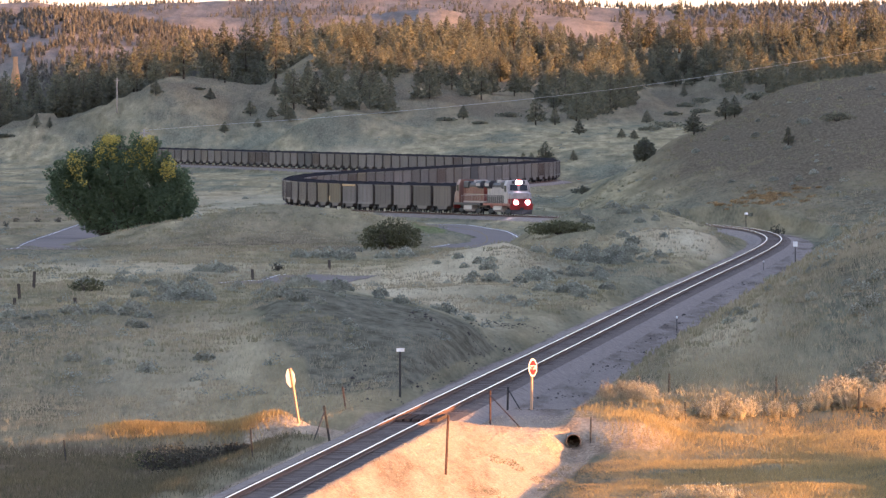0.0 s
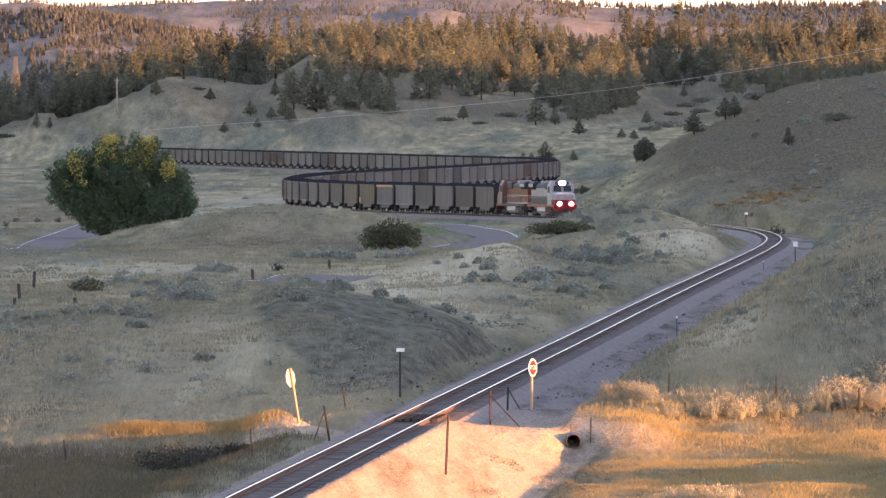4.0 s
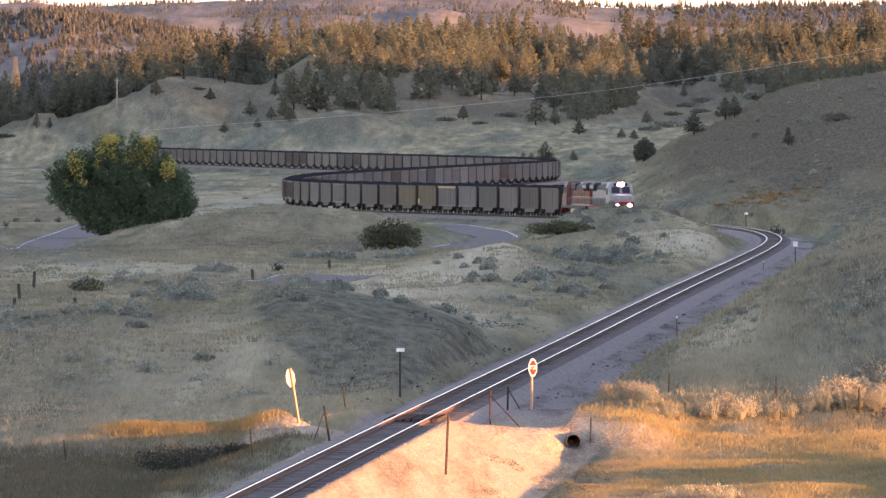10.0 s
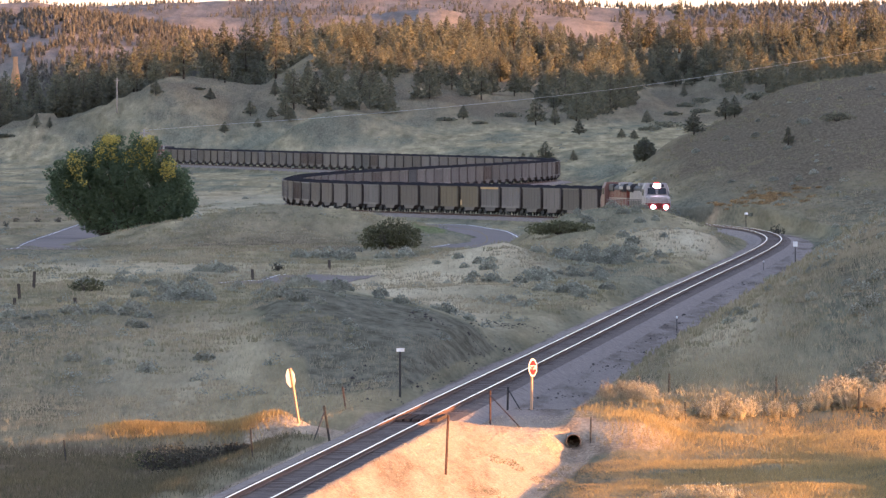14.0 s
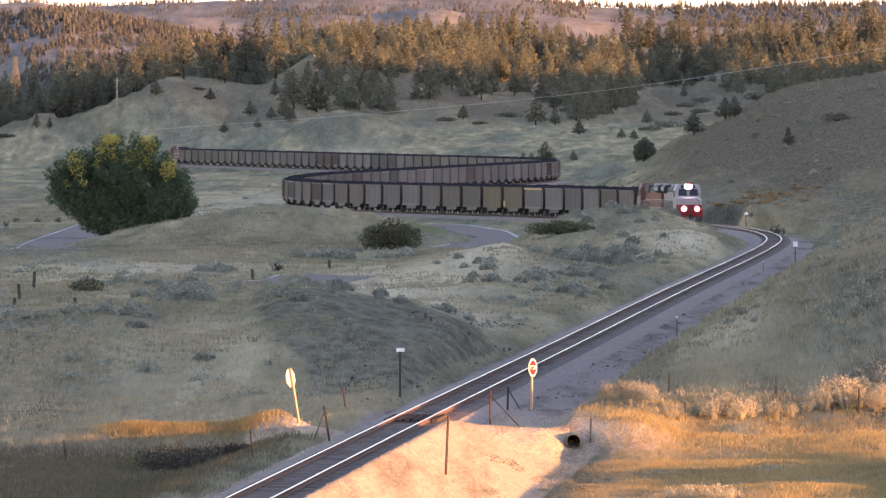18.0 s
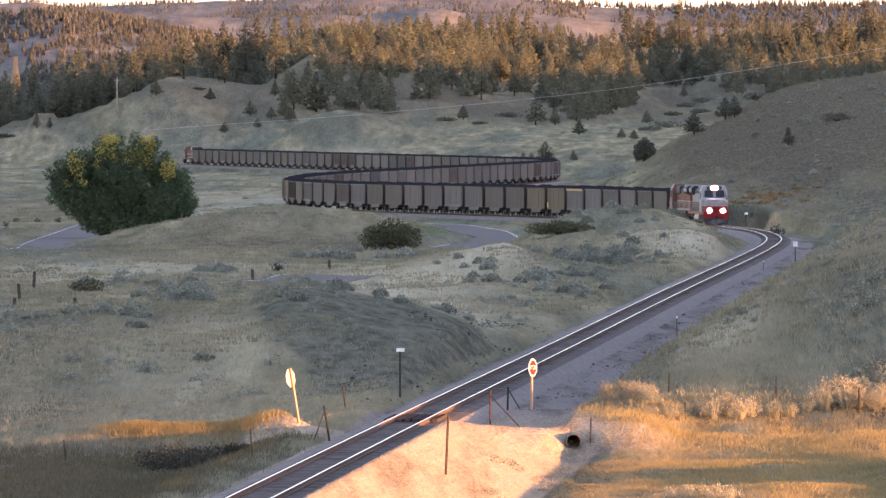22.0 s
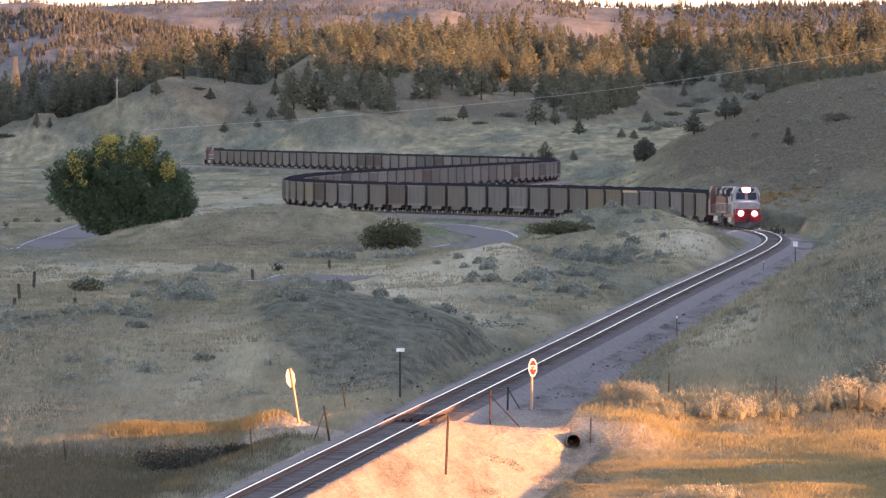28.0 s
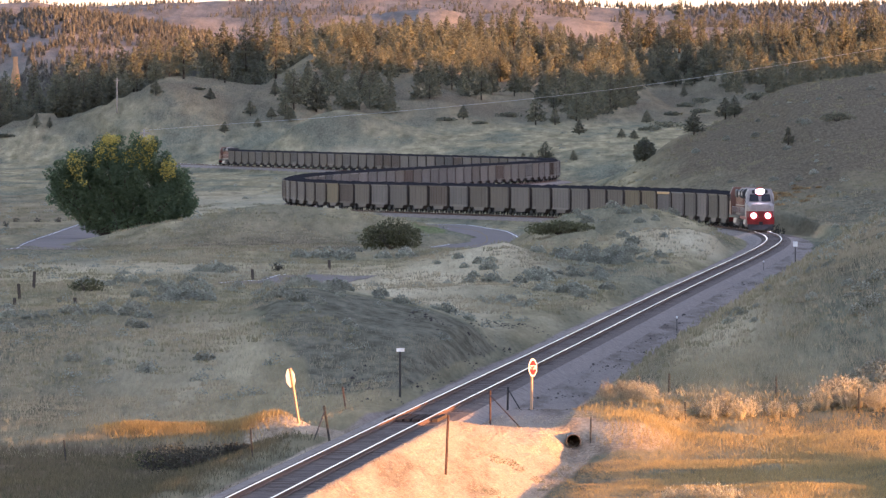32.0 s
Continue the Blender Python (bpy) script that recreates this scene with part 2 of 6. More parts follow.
RIDGE_UP, RIDGE_A, RIDGE_B = 62.0, 408.5, 572.0
RIDGES = (
    # knoll with the shrub
    (1390, 75, 60, [-59.0, -49.5, -45.1, -40.7, -36.9, -30.6, -23.0, -19.2, -11.6, -5.3, 1.0, 7.3],
     [-4.65, -3.13, -2.18, -1.36, -0.61, 0.66, 2.3, 2.81, 2.43, 1.16, -0.35, -2.12]),
    # low knoll beside the road
    (1050, 70, 50, [-16.9, -10.7, -7.8, -4.0, -1.1, 0.8, 3.1, 5.1, 6.0, 7.4, 10.3, 13.2],
     [-1.62, -1.48, -0.91, 0.05, 0.62, 1.0, 1.48, 1.86, 1.67, 1.19, 0.43, 0.05]),
    # knoll before the train
    (1290, 60, 60, [6.2, 9.1, 12.7, 16.2, 19.1, 22.0, 25.0, 27.3, 29.7],
     [-1.06, 0.87, 2.4, 3.16, 3.39, 3.04, 2.1, 1.17, -0.48]),
    # pale grassy hump
    (1195, 45, 40, [11.7, 15.0, 17.2, 19.9, 23.7, 26.4, 28.0],
     [-1.14, 0.76, 1.46, 1.9, 1.84, 1.03, -0.33]),
    # railway cutting bank
    (690, 75, 70, [-30.9, -24.6, -18.3, -13.9, -11.1, -8.9, -7.0, -4.2, -0.8, 1.4, 3.0],
     [1.06, 1.53, 1.9, 2.0, 2.16, 3.07, 3.16, 2.63, 1.94, 1.15, 0.12]),
    # far dome
    (3420, 110, 120, [-59.7, -53.5, -47.3, -41.0, -34.8, -28.6, -22.4, -13.1, -3.7, 2.5, 13.4, 22.7],
     [-1.86, 2.5, 5.14, 9.65, 12.91, 14.15, 13.69, 11.36, 8.25, 5.92, 3.74, -1.86]),
    # right hill
    (1950, 430, 300, [19.1, 23.6, 26.2, 28.9, 32.4, 36.9, 44.9, 50.2, 54.6, 59.0, 63.5, 69.5, 85.6],
     [-2.03, 0.37, 2.41, 3.82, 5.86, 9.05, 12.16, 15.7, 17.21, 18.01, 18.72, 19.6, 21.64]),
    # left spur
    (3720, 170, 70, [-174.8, -149.5, -132.6, -125.8, -121.7, -120.7, -117.0, -115.3, -110.9, -107.2, -98.7, -92.0, -86.1, -78.5, -68.3, -61.5],
     [3.3, 6.17, 9.89, 11.92, 13.11, 14.29, 14.12, 12.43, 12.77, 14.46, 17.0, 19.36, 20.55, 18.86, 12.09, 3.64]),
    # left hill
    (3820, 200, 60, [-115.3, -101.4, -94.5, -88.4, -85.8, -82.7, -76.2, -71.9, -66.7, -55.4, -51.0, -45.8, -38.9, -31.9],
     [6.87, 15.55, 19.2, 22.32, 24.41, 25.28, 25.1, 24.06, 23.19, 22.67, 21.11, 17.64, 12.95, 6.87]),
    # bare bluff
    (3950, 200, 90, [-67.2, -61.8, -58.2, -54.6, -51.0, -45.6, -40.2, -34.8, -29.4, -18.7, -7.9, 2.9, 11.8, 20.8],
     [6.67, 15.29, 19.78, 23.01, 25.89, 29.66, 31.99, 33.43, 33.07, 31.45, 28.22, 22.83, 16.55, 8.47]),
    # pine hill
    (4150, 330, 120, [-64.9, -53.6, -46.0, -42.3, -30.9, -15.8, -8.3, -2.6, 3.0, 8.7, 14.3, 25.7, 40.7, 55.8, 63.4, 69.0, 78.5],
     [2.6, 15.81, 29.01, 32.03, 33.54, 33.54, 34.29, 35.24, 33.92, 32.03, 28.63, 25.62, 24.11, 23.35, 20.52, 15.81, 11.09]),
    # slope behind the right hill
    (4180, 300, 120, [69.5, 80.9, 92.3, 103.7, 117.0, 149.0, 174.0],
     [2.53, 19.63, 27.61, 30.65, 31.41, 31.79, 32.17]),
    # plateau
    (4350, 260, 160, [-194.6, -135.2, -111.5, -95.7, -72.0, -28.5, -0.8, 22.9, 42.7, 62.5, 82.3, 102.0, 121.8, 141.6, 181.1],
     [11.02, 14.97, 20.9, 27.82, 34.15, 37.32, 38.5, 38.5, 38.9, 37.71, 37.71, 36.13, 36.92, 38.11, 38.9]),
    # far left slope
    (4600, 150, 100, [-216.2, -163.9, -147.2, -136.7, -128.4, -115.8, -101.2, -88.7, -74.0],
     [47.52, 47.94, 50.65, 51.28, 48.77, 47.1, 44.38, 41.25, 37.06]),
    # middle distance ridge
    (4780, 90, 70, [-126.9, -105.2, -74.7, -48.7, -31.3, -18.3, -9.6, -0.9, 7.8, 46.9, 57.8, 79.5, 112.1],
     [44.54, 47.8, 47.15, 48.88, 48.45, 50.2, 52.0, 51.8, 49.6, 48.88, 47.15, 44.54, 43.24]),
    # skyline
    (4950, 150, 200, [-243.9, -176.4, -162.9, -151.7, -144.9, -131.4, -108.9, -75.2, -41.4, 3.6, 26.1, 39.6, 55.4, 71.1, 93.6, 120.6, 138.6, 161.1, 183.6, 251.1],
     [58.27, 57.83, 58.5, 56.93, 56.48, 57.15, 58.05, 59.18, 60.08, 60.3, 59.85, 58.5, 56.48, 55.58, 55.58, 56.25, 57.15, 56.7, 58.05, 59.18]),
)


def height(X, d):
    """The ground's height over the rails' level, for arrays of places."""
    X, d = np.asarray(X, float), np.asarray(d, float)
    off = X - track_x(d)
    zt = track_z(d)
    # valley floor
    z = -1.35 * sstep(1150, 1350, d) + 0.0 * X
    # near hill on the right of the line
    toe = 6.6 + 1.6 * (fbm(d / 40, d * 0 + 3.1) - 0.5)
    near = 12.0 * (1 - np.exp(-np.clip(off - toe, 0, None) * 0.062))
    z = z + near * sstep(0, 62, d - 528 + 0.38 * np.clip(off - 19, 0, 60)) * (1 - sstep(1185, 1330, d))
    # long ridge beside the valley, out of view, added to shade it
    z = z + RIDGE_UP * (1 - 0.46 * sstep(3310, 3810, d)) * sstep(0, 190, X - 0.047 * d - 45) * sstep(RIDGE_A, RIDGE_B, d)
    # rise behind the far stretch of track
    rise = np.clip(off - 4, 0, None) * sstep(2380, 2600, d)
    z = z + 13.0 * (1 - np.exp(-rise / 78.0)) * (d > 2300)
    z = z + 8 * sstep(3500, 4100, d)
    # crests
    for dc, wf, wb, xs, zs in RIDGES:
        crest = np.interp(X, xs, zs)
        fall = np.exp(-np.where(d < dc, (dc - d) / wf, (d - dc) / wb) ** 2)
        z = z + np.clip(crest - z, 0, None) * fall
    # foreground: embankment, ditch and the rise beyond it
    fore = 1 - sstep(505, 522, d)
    lump = 0.12 + 1.0 * (fbm(X / 6, d / 11) - 0.5)
    # the last term is an unseen mound added to shade the right edge
    z = z + fore * (0.22 - 1.8 * np.clip((off - 2.3) / 4.6, 0, 1)) * (off > 0) + fore * 0.12 * sstep(6.8, 9.5, off) + fore * lump * sstep(8.5, 15, off) + 0.65 * bell(X, 18.6, 1.5) * bell(d, 465, 45)
    z = z - 1.35 * sstep(2.2, 8.0, -off) * sstep(300, 420, d) * (1 - sstep(545, 640, d))
    z = z - 0.9 * (1 - fore) * sstep(9.0, 12.0, off) * (1 - sstep(528, 545, d))
    z = z - 0.5 * bell(X, 5.4, 0.8) * bell(d, 511.5, 3.5)
    # crossing road's bank on the left
    z = z + 1.12 * bell(d, 517, 2.6) * sstep(3.0, 6.0, -off) * (1 - sstep(13, 19, -off))
    # the rise on which the camera stands
    z = z + 10.6 * np.exp(-(d / 105.0) ** 2 - (X / 120.0) ** 2)
    # undulation
    far = np.clip(np.abs(d) / 900.0, 0.35, 2.2)
    away = sstep(3.2, 14, np.abs(off))
    z = z + away * far * 0.55 * (fbm(X / 11, d / 50) - 0.47) + away * 0.35 * (fbm(X / 3.1 + 40, d / 12) - 0.47)
    # worn terraces and gullies on the bare left hills
    bare = sstep(3480, 3560, d) * (1 - sstep(3850, 3900, d)) * (1 - sstep(-62, -42, X))
    z = z + bare * (0.3 * np.sin(z * 2.9 + 3 * fbm(X / 20, d / 90)) + 1.6 * (fbm(X / 10 + 3, d / 60) - 0.47))
    # the formation under the track
    bed = zt - 0.62 + 0.42 * bell(d, 540, 16) * sstep(2.2, 3.2, np.abs(off))
    bed = bed + fore * 0.82 * sstep(1.5, 2.2, off)
    k = sstep(2.6, 5.0, np.abs(off))
    wide = sstep(5.6, 6.8, off)
    k = np.where(off > 0, wide * (1 - fore) + sstep(1.9, 2.8, off) * fore, k)
    k = np.maximum(k, sstep(3480, 3640, d))
    return bed * (1 - k) + z * k


def ground_z(x, d):
    return float(height(np.array([x]), np.array([d]))[0])


# ---- mesh helpers ----
def finish(bm, name, materials, smooth=False):
    me = bpy.data.meshes.new(name)
    bm.to_mesh(me)
    bm.free()
    for m in (materials if isinstance(materials, (list, tuple)) else [materials]):
        me.materials.append(m)
    if smooth:
        me.shade_smooth()
    return me


def part(name, bm, material, parent, label="", m=None, smooth=False):
    ob = new(name, bm if isinstance(bm, bpy.types.Mesh) else finish(bm, name, material, smooth))
    ob.parent = parent
    if m is not None:
        ob.matrix_basis = m
    if label:
        tagged(ob, label)
    return ob


def box(bm, x0, x1, y0, y1, z0, z1, mi=0, bevel=0.0):
    vs = [bm.verts.new(p) for p in ((x0, y0, z0), (x1, y0, z0), (x1, y1, z0), (x0, y1, z0), (x0, y0, z1), (x1, y0, z1), (x1, y1, z1), (x0, y1, z1))]
    fs = []
    for q in ((0, 3, 2, 1), (4, 5, 6, 7), (0, 1, 5, 4), (1, 2, 6, 5), (2, 3, 7, 6), (3, 0, 4, 7)):
        f = bm.faces.new([vs[i] for i in q])
        f.material_index = mi
        fs.append(f)
    if bevel:
        es = list({e for f in fs for e in f.edges})
        bmesh.ops.bevel(bm, geom=es, offset=bevel, segments=1, affect="EDGES")
    return bm


def boxes(*specs, bevel=0.0):
    bm = bmesh.new()
    for s in specs:
        box(bm, *s, bevel=bevel)
    return bm


def tube(bm, p0, p1, r0, r1, sides=8, mi=0, caps=True):
    p0, p1 = Vector(p0), Vector(p1)
    q = (p1 - p0).to_track_quat("Z", "Y")
    rings = []
    for p, r in ((p0, r0), (p1, r1)):
        rings.append([bm.verts.new(p + q @ Vector((math.cos(a) * r, math.sin(a) * r, 0))) for a in [2 * math.pi * i / sides for i in range(sides)]])
    for i in range(sides):
        f = bm.faces.new((rings[0][i], rings[0][(i + 1) % sides], rings[1][(i + 1) % sides], rings[1][i]))
        f.material_index = mi
        f.smooth = True
    if caps:
        bm.faces.new(rings[0][::-1]).material_index = mi
        bm.faces.new(rings[1]).material_index = mi
    return bm


def loft(bm, sections, mi=0, closed=True, caps=True):
    """Joins equal rings of points, one after another."""
    rings = [[bm.verts.new(p) for p in s] for s in sections]
    n = len(rings[0])
    for a, b in zip(rings, rings[1:]):
        for i in range(n if closed else n - 1):
            f = bm.faces.new((a[i], a[(i + 1) % n], b[(i + 1) % n], b[i]))
            f.material_index = mi
    if caps and closed:
        bm.faces.new(rings[0][::-1]).material_index = mi
        bm.faces.new(rings[-1]).material_index = mi
    return bm


def grid_mesh(name, xs, ys, zs, material):
    """A sheet from equal 2D arrays of coordinates."""
    nr, nc = xs.shape
    co = np.stack([xs, ys, zs], -1).reshape(-1, 3)
    i = (np.arange(nr - 1)[:, None] * nc + np.arange(nc - 1)[None, :]).ravel()
    quads = np.stack([i, i + 1, i + nc + 1, i + nc], 1)
    me = bpy.data.meshes.new(name)
    me.vertices.add(len(co))
    me.vertices.foreach_set("co", co.ravel())
    me.loops.add(quads.size)
    me.loops.foreach_set("vertex_index", quads.ravel().astype(np.int32))
    me.polygons.add(len(quads))
    me.polygons.foreach_set("loop_start", (np.arange(len(quads)) * 4).astype(np.int32))
    me.update(calc_edges=True)
    me.materials.append(material)
    me.shade_smooth()
    return me


# ---- ground ----
def ground_material():
    m = bpy.data.materials.new("prairie")
    m.use_nodes = True
    nt = m.node_tree
    b = nt.nodes["Principled BSDF"]
    b.inputs["Roughness"].default_value = 1.0
    b.inputs["Specular IOR Level"].default_value = 0.0
    geo = nt.nodes.new("ShaderNodeNewGeometry")

    def noise_at(scale, stretch, detail=6.0, rough=0.6):
        mp = nt.nodes.new("ShaderNodeMapping")
        mp.inputs["Scale"].default_value = stretch
        nt.links.new(geo.outputs["Position"], mp.inputs[0])
        n = nt.nodes.new("ShaderNodeTexNoise")
        n.inputs["Scale"].default_value, n.inputs["Detail"].default_value, n.inputs["Roughness"].default_value = scale, detail, rough
        nt.links.new(mp.outputs[0], n.inputs["Vector"])
        return n.outputs[0]

    def ramp(src, a, b_, c0, c1):
        r = nt.nodes.new("ShaderNodeValToRGB")
        e = r.color_ramp.elements
        e[0].position, e[1].position, e[0].color, e[1].color = a, b_, (*c0, 1), (*c1, 1)
        nt.links.new(src, r.inputs[0])
        return r.outputs[0]

    def mix(fac, c0, c1):
        x = nt.nodes.new("ShaderNodeMix")
        x.data_type = "RGBA"
        nt.links.new(fac, x.inputs["Factor"])
        nt.links.new(c0, x.inputs["A"])
        nt.links.new(c1, x.inputs["B"])
        return x.outputs["Result"]

    big = noise_at(0.07, (1, 0.08, 1))
    mid = noise_at(0.35, (1, 0.06, 1))
    fine = noise_at(2.6, (1, 0.08, 0.5))
    grass = ramp(mid, 0.34, 0.66, (0.19, 0.165, 0.095), (0.37, 0.315, 0.19))
    sage = ramp(fine, 0.35, 0.65, (0.12, 0.122, 0.086), (0.215, 0.205, 0.138))
    cover = mix(ramp(big, 0.44, 0.60, (0, 0, 0), (1, 1, 1)), grass, sage)
    spots = ramp(noise_at(0.85, (1, 0.07, 1), 3.0), 0.60, 0.68, (0, 0, 0), (0.5, 0.5, 0.5))
    dark = nt.nodes.new("ShaderNodeRGB")
    dark.outputs[0].default_value = (0.085, 0.085, 0.062, 1)
    cover = mix(spots, cover, dark.outputs[0])
    grain = ramp(noise_at(0.22, (1, 0.06, 1), 10.0, 0.72), 0.36, 0.64, (0.72, 0.72, 0.71), (1.18, 1.17, 1.14))
    gm = nt.nodes.new("ShaderNodeMix")
    gm.data_type, gm.blend_type = "RGBA", "MULTIPLY"
    gm.inputs["Factor"].default_value = 1.0
    nt.links.new(cover, gm.inputs["A"])
    nt.links.new(grain, gm.inputs["B"])
    cover = gm.outputs["Result"]
    small = ramp(noise_at(4.0, (1, 0.05, 0.5), 5.0, 0.75), 0.3, 0.7, (0.84, 0.84, 0.83), (1.15, 1.15, 1.14))
    att = nt.nodes.new("ShaderNodeAttribute")
    att.attribute_name = "cover"
    sep = nt.nodes.new("ShaderNodeSeparateColor")
    nt.links.new(att.outputs["Color"], sep.inputs[0])

    def edge(ch, lo=0.35, hi=0.65):
        """Breaks the border of a kind of ground with noise."""
        ad = nt.nodes.new("ShaderNodeMath")
        ad.operation = "MULTIPLY_ADD"
        nt.links.new(mid, ad.inputs[0])
        ad.inputs[1].default_value = 0.9
        nt.links.new(sep.outputs[ch], ad.inputs[2])
        return ramp(ad.outputs[0], lo + 0.45, hi + 0.45, (0, 0, 0), (1, 1, 1))

    dirt = ramp(noise_at(1.1, (1, 0.2, 1), 8.0, 0.7), 0.36, 0.64, (0.085, 0.082, 0.055), (0.205, 0.188, 0.13))
    green = ramp(fine, 0.35, 0.65, (0.10, 0.118, 0.052), (0.19, 0.20, 0.10))
    # the near bank's sunlit warmth is put into the gravel colour, plain beyond
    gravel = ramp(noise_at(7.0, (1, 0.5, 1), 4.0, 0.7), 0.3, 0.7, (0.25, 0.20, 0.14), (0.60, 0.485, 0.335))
    shade_gravel = ramp(noise_at(7.0, (1, 0.5, 1), 4.0, 0.7), 0.3, 0.7, (0.195, 0.162, 0.134), (0.38, 0.318, 0.262))
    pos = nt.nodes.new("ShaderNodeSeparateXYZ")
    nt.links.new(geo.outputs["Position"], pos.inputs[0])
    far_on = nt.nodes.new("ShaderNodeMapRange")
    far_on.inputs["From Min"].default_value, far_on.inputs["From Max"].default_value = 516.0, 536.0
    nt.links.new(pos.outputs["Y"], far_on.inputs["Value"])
    gravel = mix(far_on.outputs[0], gravel, shade_gravel)
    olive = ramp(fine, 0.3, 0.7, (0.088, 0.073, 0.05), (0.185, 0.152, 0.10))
    straw = ramp(mid, 0.3, 0.7, (0.36, 0.305, 0.19), (0.50, 0.43, 0.28))
    tone = nt.nodes.new("ShaderNodeAttribute")
    tone.attribute_name = "tone"
    tsep = nt.nodes.new("ShaderNodeSeparateColor")
    nt.links.new(tone.outputs["Color"], tsep.inputs[0])
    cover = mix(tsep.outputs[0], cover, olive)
    cover = mix(tsep.outputs[1], cover, straw)
    # grey far-ground tone stands in for haze that softens distant contrast
    hazed_ground = ramp(noise_at(0.12, (1, 0.3, 1), 8.0, 0.7), 0.4, 0.62, (0.135, 0.12, 0.11), (0.225, 0.195, 0.172))
    cover = mix(tsep.outputs[2], cover, hazed_ground)
    sm = nt.nodes.new("ShaderNodeMix")
    sm.data_type, sm.blend_type = "RGBA", "MULTIPLY"
    sm.inputs["Factor"].default_value = 1.0
    nt.links.new(cover, sm.inputs["A"])
    nt.links.new(small, sm.inputs["B"])
    cover = sm.outputs["Result"]
    cover = mix(edge(2), cover, green)
    cover = mix(edge(1), cover, dirt)
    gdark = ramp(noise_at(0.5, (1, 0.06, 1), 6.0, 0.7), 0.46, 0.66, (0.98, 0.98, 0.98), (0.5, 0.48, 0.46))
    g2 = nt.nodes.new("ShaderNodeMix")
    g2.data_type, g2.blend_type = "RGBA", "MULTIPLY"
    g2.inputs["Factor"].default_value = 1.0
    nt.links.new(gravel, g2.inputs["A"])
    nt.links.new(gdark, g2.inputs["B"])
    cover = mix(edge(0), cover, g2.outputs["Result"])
    nt.links.new(cover, b.inputs["Base Color"])
    bp = nt.nodes.new("ShaderNodeBump")
    bp.inputs["Strength"].default_value, bp.inputs["Distance"].default_value = 0.9, 0.5
    nt.links.new(noise_at(1.4, (1, 0.45, 0.6), 8.0, 0.7), bp.inputs["Height"])
    nt.links.new(bp.outputs[0], b.inputs["Normal"])
    return m


M_GROUND = ground_material()


def build_ground():
    near = np.concatenate([np.linspace(-900, 0, 10)[:-1], np.linspace(0, 395, 34)[:-1]])
    rows = [395.0]
    while rows[-1] < 4975:
        rows.append(rows[-1] * 1.0036)
    d = np.concatenate([near, rows, [5030, 5300, 6500, 9000]])
    core = np.linspace(-0.041, 0.041, 330)
    wide = np.array([0.0, 4, 9, 16, 26, 40, 60, 90, 130, 190, 280, 420, 700, 1200, 2200, 4500])
    span = np.maximum(np.abs(d), 380.0)
    mid = core[None, :] * span[:, None]
    left = mid[:, :1] - wide[1:][::-1][None, :]
    right = mid[:, -1:] + wide[1:][None, :]
    X = np.concatenate([left, mid, right], 1)
    D = np.repeat(d[:, None], X.shape[1], 1)
    Z = height(X, D)
    Z = np.where(D > 5000, Z - (D - 5000) * 0.02, Z)
    me = grid_mesh("ground", X, D, Z, M_GROUND)
    off = X - track_x(D)
    reach = 2.4 * sstep(1150, 1260, D)
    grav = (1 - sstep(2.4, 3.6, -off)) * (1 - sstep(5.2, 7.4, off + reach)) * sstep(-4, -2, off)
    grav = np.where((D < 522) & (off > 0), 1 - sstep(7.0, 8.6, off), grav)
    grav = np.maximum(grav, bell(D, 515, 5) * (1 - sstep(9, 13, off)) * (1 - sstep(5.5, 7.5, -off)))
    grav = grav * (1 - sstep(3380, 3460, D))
    # the bare face of the cutting bank, below its crest
    face = sstep(3.0, 4.2, -off) * (1 - sstep(-1.5, 1.5, -off - np.interp(D, [575, 611, 650, 690], [7, 10, 14.5, 17.5]))) * sstep(572, 592, D) * (1 - sstep(684, 693, D))
    dirt = face * (0.7 + 0.45 * fbm(X / 2.5, D / 16))
    dirt = np.maximum(dirt, sstep(3.8, 6.2, off) * (1 - sstep(8.5, 11, off)) * sstep(528, 548, D) * (1 - sstep(600, 680, D)) * 0.85)
    green = face * bell(X, -8.0, 3.2) * bell(D, 645, 34) * 1.0
    green = np.maximum(green, 0.9 * bell(X, -1.6, 2.6) * bell(D, 1400, 55))
    grav = grav * (1 - 0.55 * sstep(3.8, 6.2, off) * sstep(528, 548, D) * (1 - sstep(600, 680, D)))
    col = np.stack([grav, dirt, green, np.ones_like(grav)], -1).astype(np.float32)
    # dry straw on the open crests, olive growth on the shaded tops and hollows; both tones also paint relief shading
    n1, n2 = fbm(X / 14 + 5, D / 60), fbm(X / 9 + 31, D / 45)
    off_road = 1 - grav
    straw = 1.5 * bell(X, 22.5, 4.5) * bell(D, 1168, 45) + 0.9 * bell(X, -3, 9) * bell(D, 960, 70) + 0.5 * bell(X, -12, 4) * bell(D, 610, 45) + 1.0 * bell(X, 4.5, 4) * bell(D, 1035, 40) + 0.5 * bell(X, -30, 14) * bell(D, 1000, 60)
    straw = straw + 1.4 * bell(X, -2.5, 5.5) * bell(D, 800, 95) * (D > 692) + 1.1 * bell(off, 11.3, 2.6) * sstep(552, 572, D) * (1 - sstep(1100, 1180, D)) + 0.6 * bell(X, -24, 12) * bell(D, 1030, 40) + 0.5 * bell(X, -13, 2.2) * bell(D, 650, 25) + 0.7 * bell(X, -30, 25) * bell(D, 1950, 280) + 0.9 * sstep(7.5, 9, off) * (1 - sstep(10, 13, off)) * sstep(600, 700, D) * (1 - sstep(1080, 1150, D)) + 0.7 * bell(X, -25, 14) * bell(D, 3225, 28)
